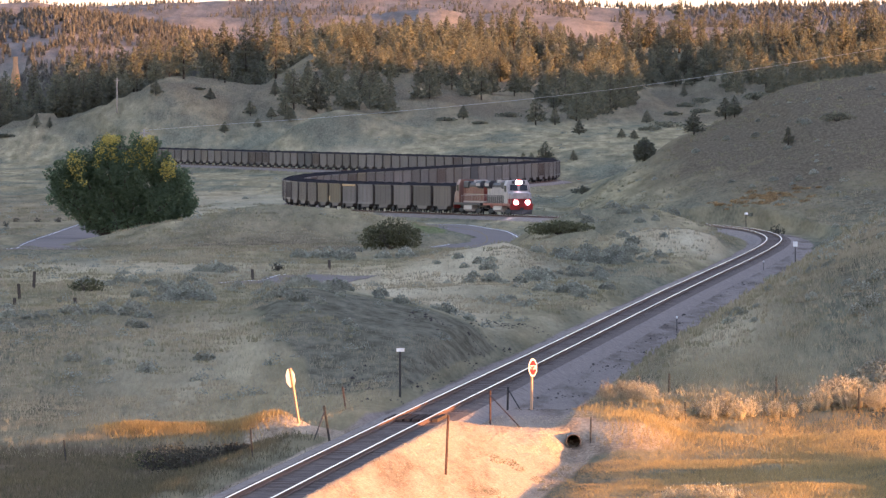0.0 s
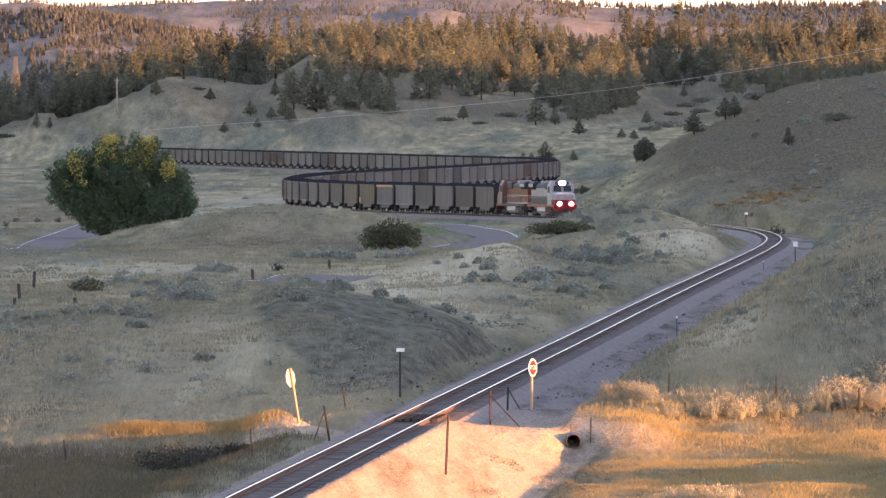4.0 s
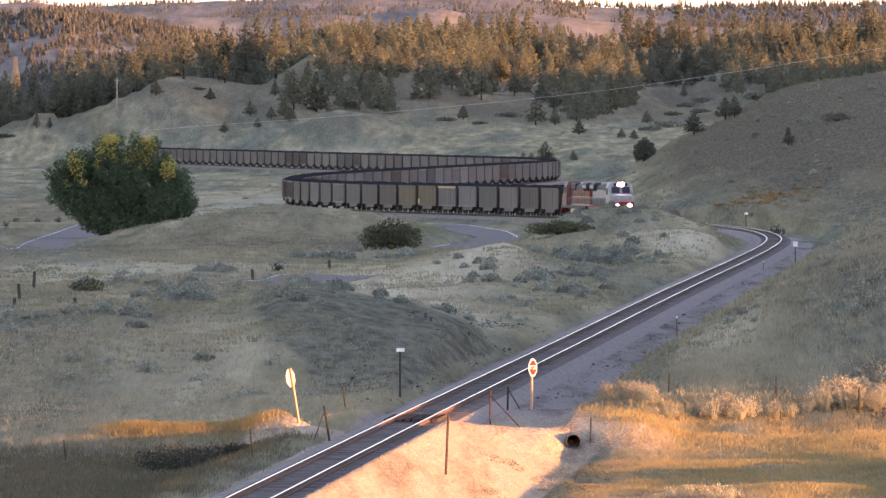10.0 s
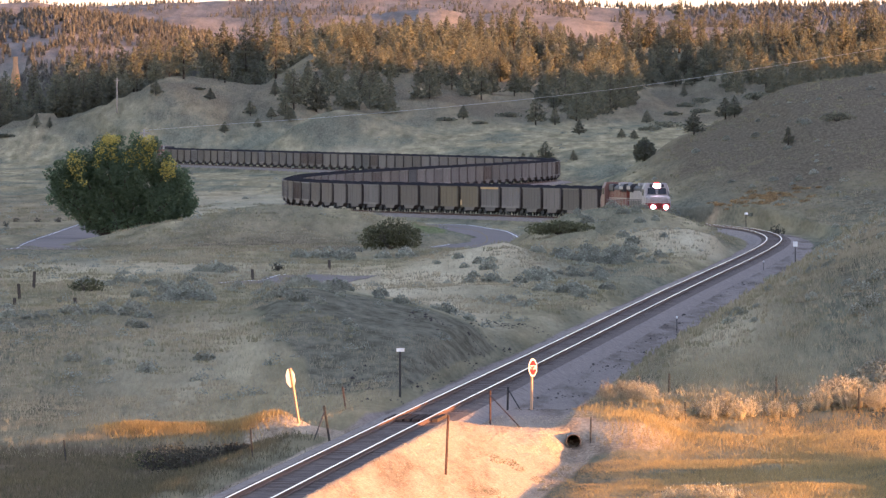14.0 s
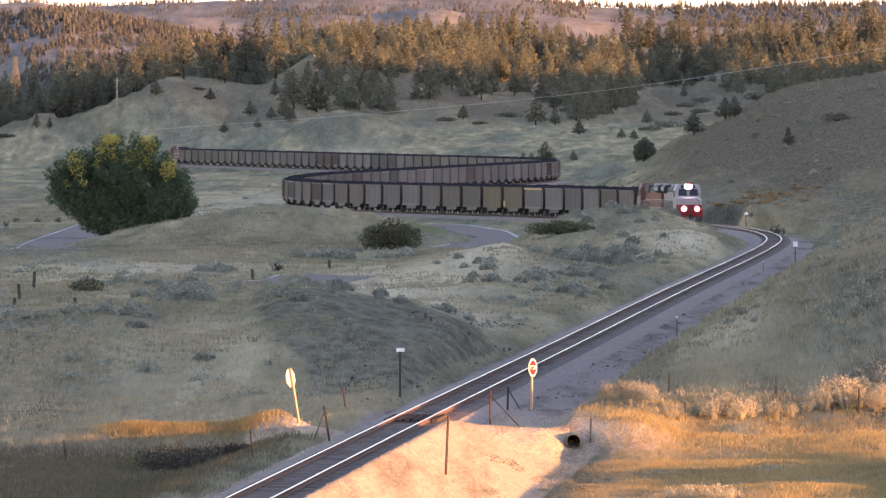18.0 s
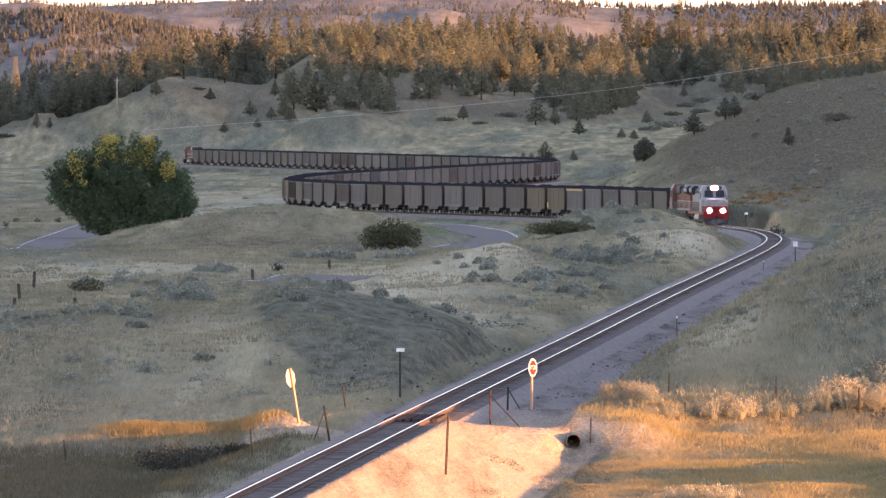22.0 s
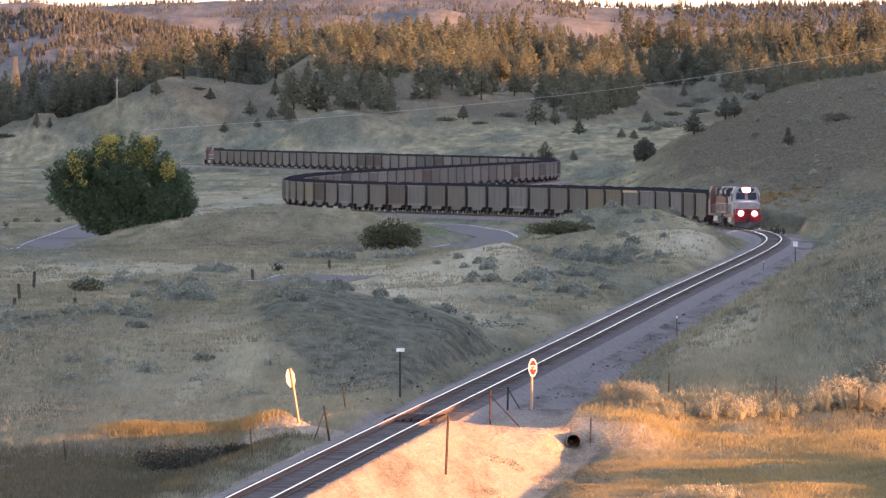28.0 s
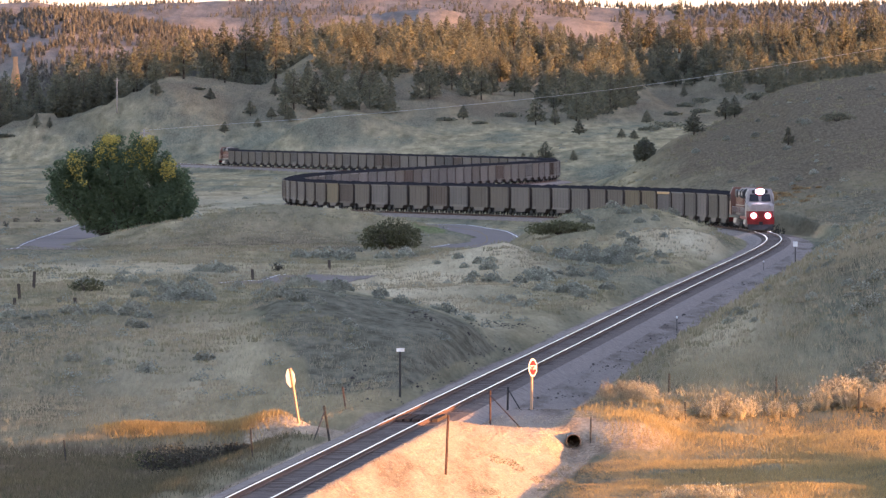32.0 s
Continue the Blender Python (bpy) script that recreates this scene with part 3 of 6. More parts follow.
    olive = 1.0 * bell(X, -22, 22) * bell(D, 1265, 75) + 0.6 * bell(X, -40, 14) * bell(D, 1200, 50) + 0.85 * sstep(8, 16, off) * sstep(550, 620, D) * (1 - sstep(1100, 1300, D))
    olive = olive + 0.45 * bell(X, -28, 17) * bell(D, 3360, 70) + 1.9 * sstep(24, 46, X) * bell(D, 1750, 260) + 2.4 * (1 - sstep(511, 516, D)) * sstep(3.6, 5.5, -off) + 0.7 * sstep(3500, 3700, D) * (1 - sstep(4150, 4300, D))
    olive = olive + 0.6 * (1 - sstep(-42, -32, X)) * bell(D, 1800, 330) + 0.45 * (1 - sstep(-15, -10, X)) * sstep(545, 570, D) * (1 - sstep(660, 720, D))
    tn = np.stack([np.clip(olive * (0.4 + 1.3 * n1), 0, 1) * off_road, np.clip(straw * (0.4 + 1.3 * n2), 0, 1) * off_road, 0.9 * sstep(4390, 4500, D), np.ones_like(X)], -1).astype(np.float32)
    a = me.color_attributes.new("tone", "FLOAT_COLOR", "POINT")
    a.data.foreach_set("color", tn.ravel())
    a = me.color_attributes.new("cover", "FLOAT_COLOR", "POINT")
    a.data.foreach_set("color", col.ravel())
    return tagged(new("ground", me), "dry rolling prairie of tan grass and sagebrush", "ground", kind="structure")


build_ground()


# ---- track ----
def sweep(name, profile, offset, d0, d1, step, material, dz=0.0):
    """Sweeps a profile of (side, up) points along the line."""
    bm = bmesh.new()
    secs = []
    d = d0
    while d <= d1:
        x, z = float(track_x(d)), float(track_z(d))
        sl = float(track_x(d + 2) - track_x(d - 2)) / 4
        n = math.hypot(1, sl)
        secs.append([(x + (offset + u) / n, d - sl * (offset + u) / n, z + w + dz) for u, w in profile])
        d += step * (1 if d < 1450 else 2.5)
    loft(bm, secs, caps=True)
    return finish(bm, name, material)


RAIL = [(-0.07, -0.18), (0.07, -0.18), (0.07, -0.165), (0.012, -0.14), (0.012, -0.045), (0.036, -0.03), (0.036, -0.004), (-0.036, -0.004), (-0.036, -0.03), (-0.012, -0.045), (-0.012, -0.14), (-0.07, -0.165)]
ballast = new("ballast", sweep("ballast", [(-2.9, -0.75), (2.9, -0.75), (1.75, -0.24), (1.3, -0.2), (-1.3, -0.2), (-1.75, -0.24)], 0, 200, 3900, 8, M_BALLAST))
ballast.data.materials.append(M_BED)
# darker bed; its strip outside the right rail paints the rail's shade
for face in ballast.data.polygons:
    if -1.0 < face.center.x - float(track_x(face.center.y)) < 1.62 and abs(face.normal.z) > 0.5 and face.center.z - float(track_z(face.center.y)) > -0.5:
        face.material_index = 1
tagged(ballast, "grey crushed stone ballast under the railway line", "track ballast", kind="structure")
for side in (-0.7525, 0.7525):
    rail = new("rail", sweep("rail", RAIL, side, 200, 3900, 8, M_RAIL))
    tagged(rail, "rusty steel rail with a bright worn head", "rail", group="rails of the line", kind="structure")
    part("rail_head", sweep("rail_head", [(-0.036, -0.004), (0.036, -0.004), (0.03, 0.002), (-0.03, 0.002)], side, 200, 3900, 8, M_RAIL_TOP), None, rail, "polished running surface")


def build_ties():
    verts, faces = [], []
    s, s1 = float(arc_of(330)), float(arc_of(1700))
    rnd = random.Random(3)
    while s < s1:
        x, d, z = at_arc(s)
        sl = float(track_x(d + 2) - track_x(d - 2)) / 4
        w, l, top = 0.115, 1.29 + rnd.uniform(-0.04, 0.05), z - 0.202 + rnd.uniform(-0.014, 0.006)
        i = len(verts)
        for zz in (top - 0.1, top):
            for a, c in ((-l, -w), (l, -w), (l, w), (-l, w)):
                verts.append((x + a + sl * c, d + c - sl * a, zz))
        faces += [(i + 4, i + 5, i + 6, i + 7), (i, i + 1, i + 5, i + 4), (i + 1, i + 2, i + 6, i + 5), (i + 3, i, i + 4, i + 7)]
        s += 0.52
    me = bpy.data.meshes.new("railway_ties")
    me.from_pydata(verts, [], faces)
    me.materials.append(M_TIE)
    return tagged(new("railway_ties", me), "dark creosoted wooden ties in the ballast", "railway ties", kind="stuff")


build_ties()


# ---- paved road in the valley ----
def ribbon(name, pts, width, material, lift=0.12, n=60, side=0.0, flat=True):
    px = spline(range(len(pts)), [p[0] for p in pts])
    py = spline(range(len(pts)), [p[1] for p in pts])
    u = np.linspace(0, len(pts) - 1, n)
    x, y = px(u), py(u)
    tx, ty = np.gradient(x), np.gradient(y)
    l = np.hypot(tx, ty)
    nx, ny = ty / l, -tx / l
    zc = height(x, y)
    zc = np.convolve(np.pad(zc, 3, mode="edge"), np.ones(7) / 7, "valid") + lift
    if not flat:
        c = np.linspace(-0.5, 0.5, 9)
        X, Y = x[:, None] + nx[:, None] * (side + c * width), y[:, None] + ny[:, None] * (side + c * width)
        Z = height(X, Y) + lift
        bm = bmesh.new()
        top = [[(X[i, j], Y[i, j], Z[i, j]) for j in range(9)] for i in range(n)]
        loft(bm, [r + [(p[0], p[1], p[2] - 0.25) for p in r[::-1]] for r in top])
        return finish(bm, name, material)
    c = np.array([-0.5, 0.5])
    X = x[:, None] + nx[:, None] * (side + c * width)
    Y = y[:, None] + ny[:, None] * (side + c * width)
    Z = np.repeat(zc[:, None], 2, 1)
    bm = bmesh.new()
    secs = [[(X[i, 0], Y[i, 0], Z[i, 0]), (X[i, 1], Y[i, 1], Z[i, 1]), (X[i, 1], Y[i, 1], Z[i, 1] - 0.3), (X[i, 0], Y[i, 0], Z[i, 0] - 0.3)] for i in range(n)]
    loft(bm, secs)
    return finish(bm, name, material)


ROADS = ([(-12, 1600), (-3.2, 1583), (1.1, 1550), (3.96, 1503), (4.8, 1432), (4.9, 1379), (4.2, 1318), (2, 1250)],
         [(-38, 1180), (-39.4, 1235), (-41.8, 1330), (-43, 1420), (-43.4, 1540), (-42.5, 1640), (-40, 1750)],
         [(-13.4, 936), (-12.0, 947), (-10.5, 962), (-9.0, 982)])
for pts in ROADS:
    road = tagged(new("road", ribbon("road", pts, 7.6, M_ASPHALT, lift=0.3 if pts is ROADS[0] else 0.12 if pts is ROADS[1] else 0.05, flat=pts is not ROADS[2])), "grey asphalt two-lane road with white edge lines", "road", kind="structure")
    if pts is ROADS[0]:
        part("centre_line", ribbon("centre_line", pts, 0.1, M_YELLOW, lift=0.31), None, road, "faded yellow centre line")
    for sd in ((-3.4, 3.4) if pts is not ROADS[2] else (-3.4,)):
        part("edge_line", ribbon("edge_line", pts, 0.13 if pts is ROADS[0] else 0.08 if pts is ROADS[1] else 0.05, M_WHITE, lift=0.31 if pts is ROADS[0] else 0.13 if pts is ROADS[1] else 0.07, side=sd, flat=pts is not ROADS[2]), None, road, "white painted edge line")


# ---- trees ----
def pine_meshes(seed, tall=14.0, dense=1.0, fine=1.0):
    rnd = random.Random(seed)
    bm = bmesh.new()
    tube(bm, (0, 0, -0.6), (0, 0, tall * 0.97), tall * 0.02, 0.03, 6)
    trunk = finish(bm, "trunk", M_BARK)
    bm = bmesh.new()
    z0 = tall * rnd.uniform(0.10, 0.2)
    z = z0
    wide = tall * rnd.uniform(0.17, 0.28)
    lean = rnd.uniform(0, 6.28)
    while z < tall:
        f = (z - z0) / (tall - z0)
        r = wide * (1 - f) ** 0.75 * (0.55 + 0.45 * min(1, f * 5 + 0.5)) + 0.12
        n = max(4, int((8 + r * 3.2) * dense))
        for i in range(n):
            a = rnd.uniform(0, 2 * math.pi)
            rr = r * rnd.uniform(0.35, 1.12) * (1 + 0.28 * math.sin(a + lean + z * 1.9) * (rnd.random() < 0.8))
            s = (0.28 + r * 0.2) * rnd.uniform(0.65, 1.3) * fine
            clump(bm, rnd, Vector((math.cos(a) * rr, math.sin(a) * rr, z + rnd.uniform(-0.4, 0.4) - rr * 0.12)), s, 0.75, 3, 0.42)
        z += tall * 0.052
    return trunk, finish(bm, "crown", M_PINE)


def clump(bm, rnd, c, s, flat=0.8, blades=3, slim=0.55):
    """A tuft of a few bent, pointed leaf faces."""
    for k in range(blades):
        d1 = Vector((rnd.gauss(0, 1), rnd.gauss(0, 1), rnd.gauss(0, flat))).normalized()
        d2 = d1.cross(Vector((rnd.gauss(0, 1), rnd.gauss(0, 1), rnd.gauss(0, 1)))).normalized()
        p = [c - d1 * s, c + d2 * s * slim, c + d1 * s, c - d2 * s * slim]
        vs = [bm.verts.new(q + Vector((rnd.uniform(-.15, .15), rnd.uniform(-.15, .15), rnd.uniform(-.15, .15))) * s) for q in p]
        bm.faces.new(vs[:3])
        bm.faces.new((vs[0], vs[2], vs[3]))


PINES = [pine_meshes(s, dense=1.8, fine=0.72) for s in range(8)]
PINES_PLAIN = [pine_meshes(s + 40, dense=1.0, fine=0.95) for s in range(5)]
PINE_LABEL = "tall ponderosa pine with dark green needles on the hillside"


def pine(x, d, top, label=PINE_LABEL, slim=1.0):
    """A pine at a place, whose tip reaches the height top."""
    z = ground_z(x, d)
    h = max(2.5, top - z)
    i = int(abs(x * 7.3 + d * 3.1)) % len(PINES)
    tree = tagged(new("pine_tree"), label, "tree", group="pines on the hills")
    k = h / 14.0
    w = k ** 0.8 * slim * 1.15
    tree.matrix_basis = Matrix.LocRotScale((x, d, z), Euler((0, 0, x * 1.7 + d)), (w, w, k))
    part("trunk", PINES[i][0], None, tree)
    part("crown", PINES[i][1], None, tree)
    return tree


# ---- pines on the hills: place and height of the tip ----
PINES_LEFT = (
    (-78.0, 3738, 39.3), (-73.2, 4142, 44.0), (-78.3, 4163, 41.9), (-83.1, 4214, 40.4), (-98.3, 4249, 40.6), (-93.7, 3860, 35.8), (-84.9, 3678, 31.0), (-111.5, 3810, 34.2),
    (-115.8, 3865, 31.4), (-65.5, 4129, 43.6), (-62.5, 4180, 46.2), (-51.4, 3823, 44.2), (-51.3, 4197, 47.3), (-58.1, 4134, 39.3), (-66.5, 3792, 31.0), (-49.6, 3909, 37.8),
    (-68.4, 4134, 37.4), (-47.6, 4292, 48.7), (-70.3, 3807, 34.6), (-83.7, 3803, 34.6), (-125.4, 3810, 29.1), (-131.6, 3840, 26.0), (-99.7, 3855, 35.2), (-103.6, 3805, 31.1),
    (-95.7, 3835, 31.3), (-107.6, 3825, 30.3), (-119.7, 3850, 27.8), (-135.8, 3860, 27.0), (-101.7, 3865, 27.0), (-61.8, 4134, 35.5),)
PINES_MIDDLE = (
    (-40.4, 4150, 43.2), (-36.6, 4146, 43.7), (-35.0, 4327, 47.0), (-26.8, 4088, 44.6), (-23.1, 4092, 41.8), (-19.5, 3937, 43.4), (-11.4, 3909, 39.6), (-5.3, 4055, 46.7),
    (1.1, 4079, 45.4), (5.9, 4167, 46.5), (8.4, 4189, 47.8), (12.6, 4210, 48.0), (16.3, 4167, 47.1), (19.3, 4210, 48.4), (21.7, 4218, 47.7), (24.1, 4214, 50.0),
    (28.7, 4176, 49.6), (31.0, 4159, 43.2), (36.0, 4142, 41.8), (34.7, 4214, 45.0), (39.7, 4244, 45.8), (40.6, 4100, 39.1), (43.7, 4218, 41.7), (46.4, 4201, 40.7),
    (-14.6, 4059, 41.9), (-8.1, 4046, 41.5), (-17.3, 4038, 39.6), (-44.2, 4159, 42.3), (-2.0, 4042, 41.4), (49.6, 4180, 40.2),)
PINES_RIGHT = (
    (51.1, 3997, 39.3), (55.3, 4042, 41.4), (62.5, 4218, 50.0), (66.8, 4249, 46.8), (70.7, 4249, 47.9), (73.5, 4236, 44.4), (80.4, 4231, 53.6), (77.6, 4236, 45.7),
    (88.2, 4253, 47.8), (91.5, 4176, 43.3), (97.3, 4150, 47.9), (95.2, 4172, 46.2), (101.4, 4146, 43.7), (109.8, 4300, 48.4), (107.1, 4092, 45.5), (110.4, 4042, 43.3),
    (115.5, 4059, 43.8), (119.3, 4063, 48.2), (123.3, 4042, 40.5), (127.2, 4067, 44.6), (130.6, 4059, 46.7), (137.6, 4046, 50.7), (140.7, 4063, 49.4), (143.0, 4042, 46.6),
    (83.0, 4210, 43.6), (119.9, 4022, 38.4), (133.0, 4030, 40.4), (59.7, 4159, 40.4), (112.4, 4014, 37.6), (48.2, 3989, 34.7),)
PINES_CENTRE = (
    (-39.9, 3671, 29.1), (-43.7, 3641, 26.7), (-31.7, 3788, 33.6), (-27.3, 3823, 39.9), (-34.6, 3731, 27.4), (-37.2, 3652, 25.4), (-45.7, 3604, 19.5), (-13.6, 3780, 33.0),
    (-10.8, 3823, 36.4), (2.7, 3757, 29.5), (-0.7, 3773, 28.9), (12.6, 3905, 34.3), (18.1, 3909, 33.7), (24.9, 3889, 35.1), (-21.1, 3738, 29.1), (-15.8, 3704, 26.4),
    (-24.2, 3701, 25.6), (-7.5, 3757, 29.2), (6.1, 3750, 26.6), (36.6, 3723, 27.3), (42.3, 3634, 23.7), (49.7, 3693, 25.5), (55.5, 3746, 23.2), (30.3, 3788, 25.9),
    (33.2, 3727, 22.3), (38.6, 3600, 19.5), (21.9, 3819, 27.7), (14.9, 3815, 27.7), (-28.3, 3682, 23.8), (-4.0, 3708, 25.6),)
PINES_SCATTERED = (
    (-49.9, 3693, 5.0), (-56.2, 3626, 4.6), (-53.3, 3575, 2.9), (-62.7, 3564, 3.4), (-68.5, 3656, 3.5), (-83.6, 3619, 4.9), (-117.9, 3608, 4.4), (-114.6, 3622, 3.1),
    (5.9, 3619, 4.4), (26.6, 3568, 8.1), (32.0, 3553, 5.5), (35.5, 3243, 4.1), (44.4, 3092, 2.2), (46.9, 3051, 1.7), (58.8, 3586, 3.7), (38.7, 1916, 3.8),
    (44.8, 1972, 3.6), (45.4, 1936, 3.3), (76.2, 3933, 3.9), (29.4, 2799, 1.3), (23.1, 2802, 5.1), (20.0, 2816, 2.3), (46.9, 1688, 1.5), (-49.8, 3604, 3.6),
    (-43.9, 3593, 4.1), (18.2, 2822, 1.9),)


def woods_front(x):
    """The near edge of the woods on the slopes, by the place across the valley."""
    return np.interp(x, [-52, -48.9, -46, -34, -10.6, -0.7, 13, 20, 25, 30, 36, 42, 51, 57, 62, 67, 84, 87, 90, 98, 150],
                     [3950, 3600, 3605, 3640, 3648, 3685, 3757, 3846, 3834, 3772, 3663, 3600, 3663, 3757, 3901, 4020, 4005, 3897, 3838, 3800, 3800])


def in_woods(x, d):
    """On the slopes but off the bare flank of the bluff."""
    return (d > woods_front(x)) & ((x > -48.0 + (d - 3596) * 0.043) | (d > 3985))


def build_pines():
    rnd = random.Random(11)
    for group in (PINES_LEFT, PINES_MIDDLE, PINES_RIGHT, PINES_CENTRE):
        for x, d, top in group:
            pine(x, d, top)
    for x, d, h in PINES_SCATTERED:
        pine(x, d, ground_z(x, d) + h, "small dark green pine standing alone on the grassy slope", 1.2)
    # the dark gully: tips at an even height, trunks down in the hollow
    for i in range(56):
        x, d = rnd.uniform(-150, -92), rnd.uniform(3735, 3860)
        tip = (15 + 5 * sstep(-128, -100, x) + rnd.uniform(0, 9)) * d / 3700 + 9.0
        if tip - ground_z(x, d) > 4 and ground_z(x, d) < 24:
            pine(x, d, min(float(tip), ground_z(x, d) + 14), "dark green ponderosa pine in the shaded wooded slope")
    # denser woods: the middle slope, behind the near hill, along the plateau's edge
    for n, x0, x1, d0, d1, h0, h1 in ((62, -49, 66, 3600, 4120, 7, 12.5), (22, 84, 150, 3800, 4150, 7, 12), (10, -105, 150, 4240, 4330, 6, 11), (14, -105, -48, 4000, 4200, 8, 13), (12, 64, 88, 4015, 4130, 8, 12)):
        for i in range(n):
            x, d = rnd.uniform(x0, x1), rnd.uniform(d0, d1)
            h = rnd.uniform(h0, h1)
            if bool(in_woods(x, d)) or (x < -48 and d > 3990):
                pine(x, d, ground_z(x, d) + h, "dark green ponderosa pine in the shaded wooded slope")


build_pines()


def wooded_slopes():
    """The mass of the woods between the single pines, merged from a few crowns."""
    rs = np.random.RandomState(17)
    data = []
    for _, crown in PINES_PLAIN:
        co = np.empty(len(crown.vertices) * 3)
        crown.vertices.foreach_get("co", co)
        tri = np.empty(len(crown.loops), np.int32)
        crown.loops.foreach_get("vertex_index", tri)
        data.append((co.reshape(-1, 3), tri))
    vs, ts, base = [], [], 0
    for n, x0, x1, d0, d1, h0, h1 in ((420, -50, 66, 3600, 4130, 5, 11), (180, -155, -95, 3740, 3860, 4, 9), (190, 84, 150, 3800, 4200, 5, 11), (24, -105, 150, 4230, 4340, 3, 6), (50, -105, -48, 3990, 4140, 4, 9), (50, 62, 90, 4000, 4140, 4, 9)):
        xs, ds, hs = rs.uniform(x0, x1, n), rs.uniform(d0, d1, n), rs.uniform(h0, h1, n)
        ok = (in_woods(xs, ds) | (xs < -50)) & (fbm(xs / 12, ds / 50) > 0.3)
        xs, ds, hs = xs[ok], ds[ok], hs[ok]
        zs = height(xs, ds)
        for x, d, h, z in zip(xs, ds, hs, zs):
            co, tri = data[rs.randint(len(data))]
            a, k = rs.uniform(0, 6.28), h / 14.0
            w = k ** 0.8 * 1.2
            c, q = math.cos(a) * w, math.sin(a) * w
            vs.append(np.stack([co[:, 0] * c - co[:, 1] * q + x, co[:, 0] * q + co[:, 1] * c + d, co[:, 2] * k + z], -1))
            ts.append(tri + base)
            base += len(co)
    v, tri = np.concatenate(vs), np.concatenate(ts)
    me = bpy.data.meshes.new("wooded_slopes")
    me.vertices.add(len(v))
    me.vertices.foreach_set("co", v.ravel())
    me.loops.add(len(tri))
    me.loops.foreach_set("vertex_index", tri.astype(np.int32))
    me.polygons.add(len(tri) // 3)
    me.polygons.foreach_set("loop_start", (np.arange(len(tri) // 3) * 3).astype(np.int32))
    me.update(calc_edges=True)
    me.materials.append(M_PINE)
    tagged(new("wooded_slopes", me), "dense dark ponderosa woods on the shaded slopes", "woods", kind="stuff")


wooded_slopes()


def far_woods():
    """Distant woods: small ragged conifers, too many to count."""
    rs = np.random.RandomState(5)
    verts, faces = [], []

    def add(x, d, h):
        z = ground_z(x, d)
        w = h * rs.uniform(0.18, 0.32)
        for lev in range(5):
            zz, r = z + h * (0.05 + 0.18 * lev) + rs.uniform(-0.2, 0.2), w * (1 - 0.17 * lev) * rs.uniform(0.75, 1.2)
            for k in range(4):
                a = rs.uniform(0, 6.3)
                i = len(verts)
                verts.extend([(x + math.cos(a) * r, d + math.sin(a) * r, zz), (x + math.cos(a + 1.6) * r, d + math.sin(a + 1.6) * r, zz + rs.uniform(-.3, .3)),
                              (x + rs.uniform(-.2, .2), d, min(z + h, zz + h * 0.42))])
                faces.append((i, i + 1, i + 2))
    for n, x0, x1, d0, d1, h0, h1, cut in ((9000, -190, -55, 4180, 4680, 1.6, 4.2, 0.22), (7000, -175, 180, 4640, 4900, 0.8, 2.2, 0.38), (2600, -180, 190, 4850, 4962, 0.8, 2.0, 0.36), (900, 40, 190, 4850, 4955, 1.6, 3.4, 0.30), (90, 0, 170, 4360, 4420, 4, 8, 0.42)):
        for i in range(n):
            x, d = rs.uniform(x0, x1), rs.uniform(d0, d1)
            if float(fbm(np.array(x / 22.0), np.array(d / 60.0))) > cut:
                add(x, d, rs.uniform(h0, h1))
    me = bpy.data.meshes.new("far_woods")
    me.from_pydata(verts, [], faces)
    me.materials.append(M_PINE_HAZED)
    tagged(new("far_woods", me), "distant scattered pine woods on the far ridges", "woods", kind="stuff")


far_woods()


# ---- broadleaf trees and shrubs ----
def leaf_cloud(bm, rnd, centre, radii, count, size, flat=0.8):
    for i in range(count):
        v = Vector((rnd.gauss(0, 1), rnd.gauss(0, 1), rnd.gauss(0, 1))).normalized() * (rnd.uniform(0.25, 1.0) ** 0.45) * rnd.uniform(0.85, 1.12)
        c = Vector(centre) + Vector((v.x * radii[0], v.y * radii[1], v.z * radii[2]))
        clump(bm, rnd, c, size * rnd.uniform(0.6, 1.4), flat, 2)


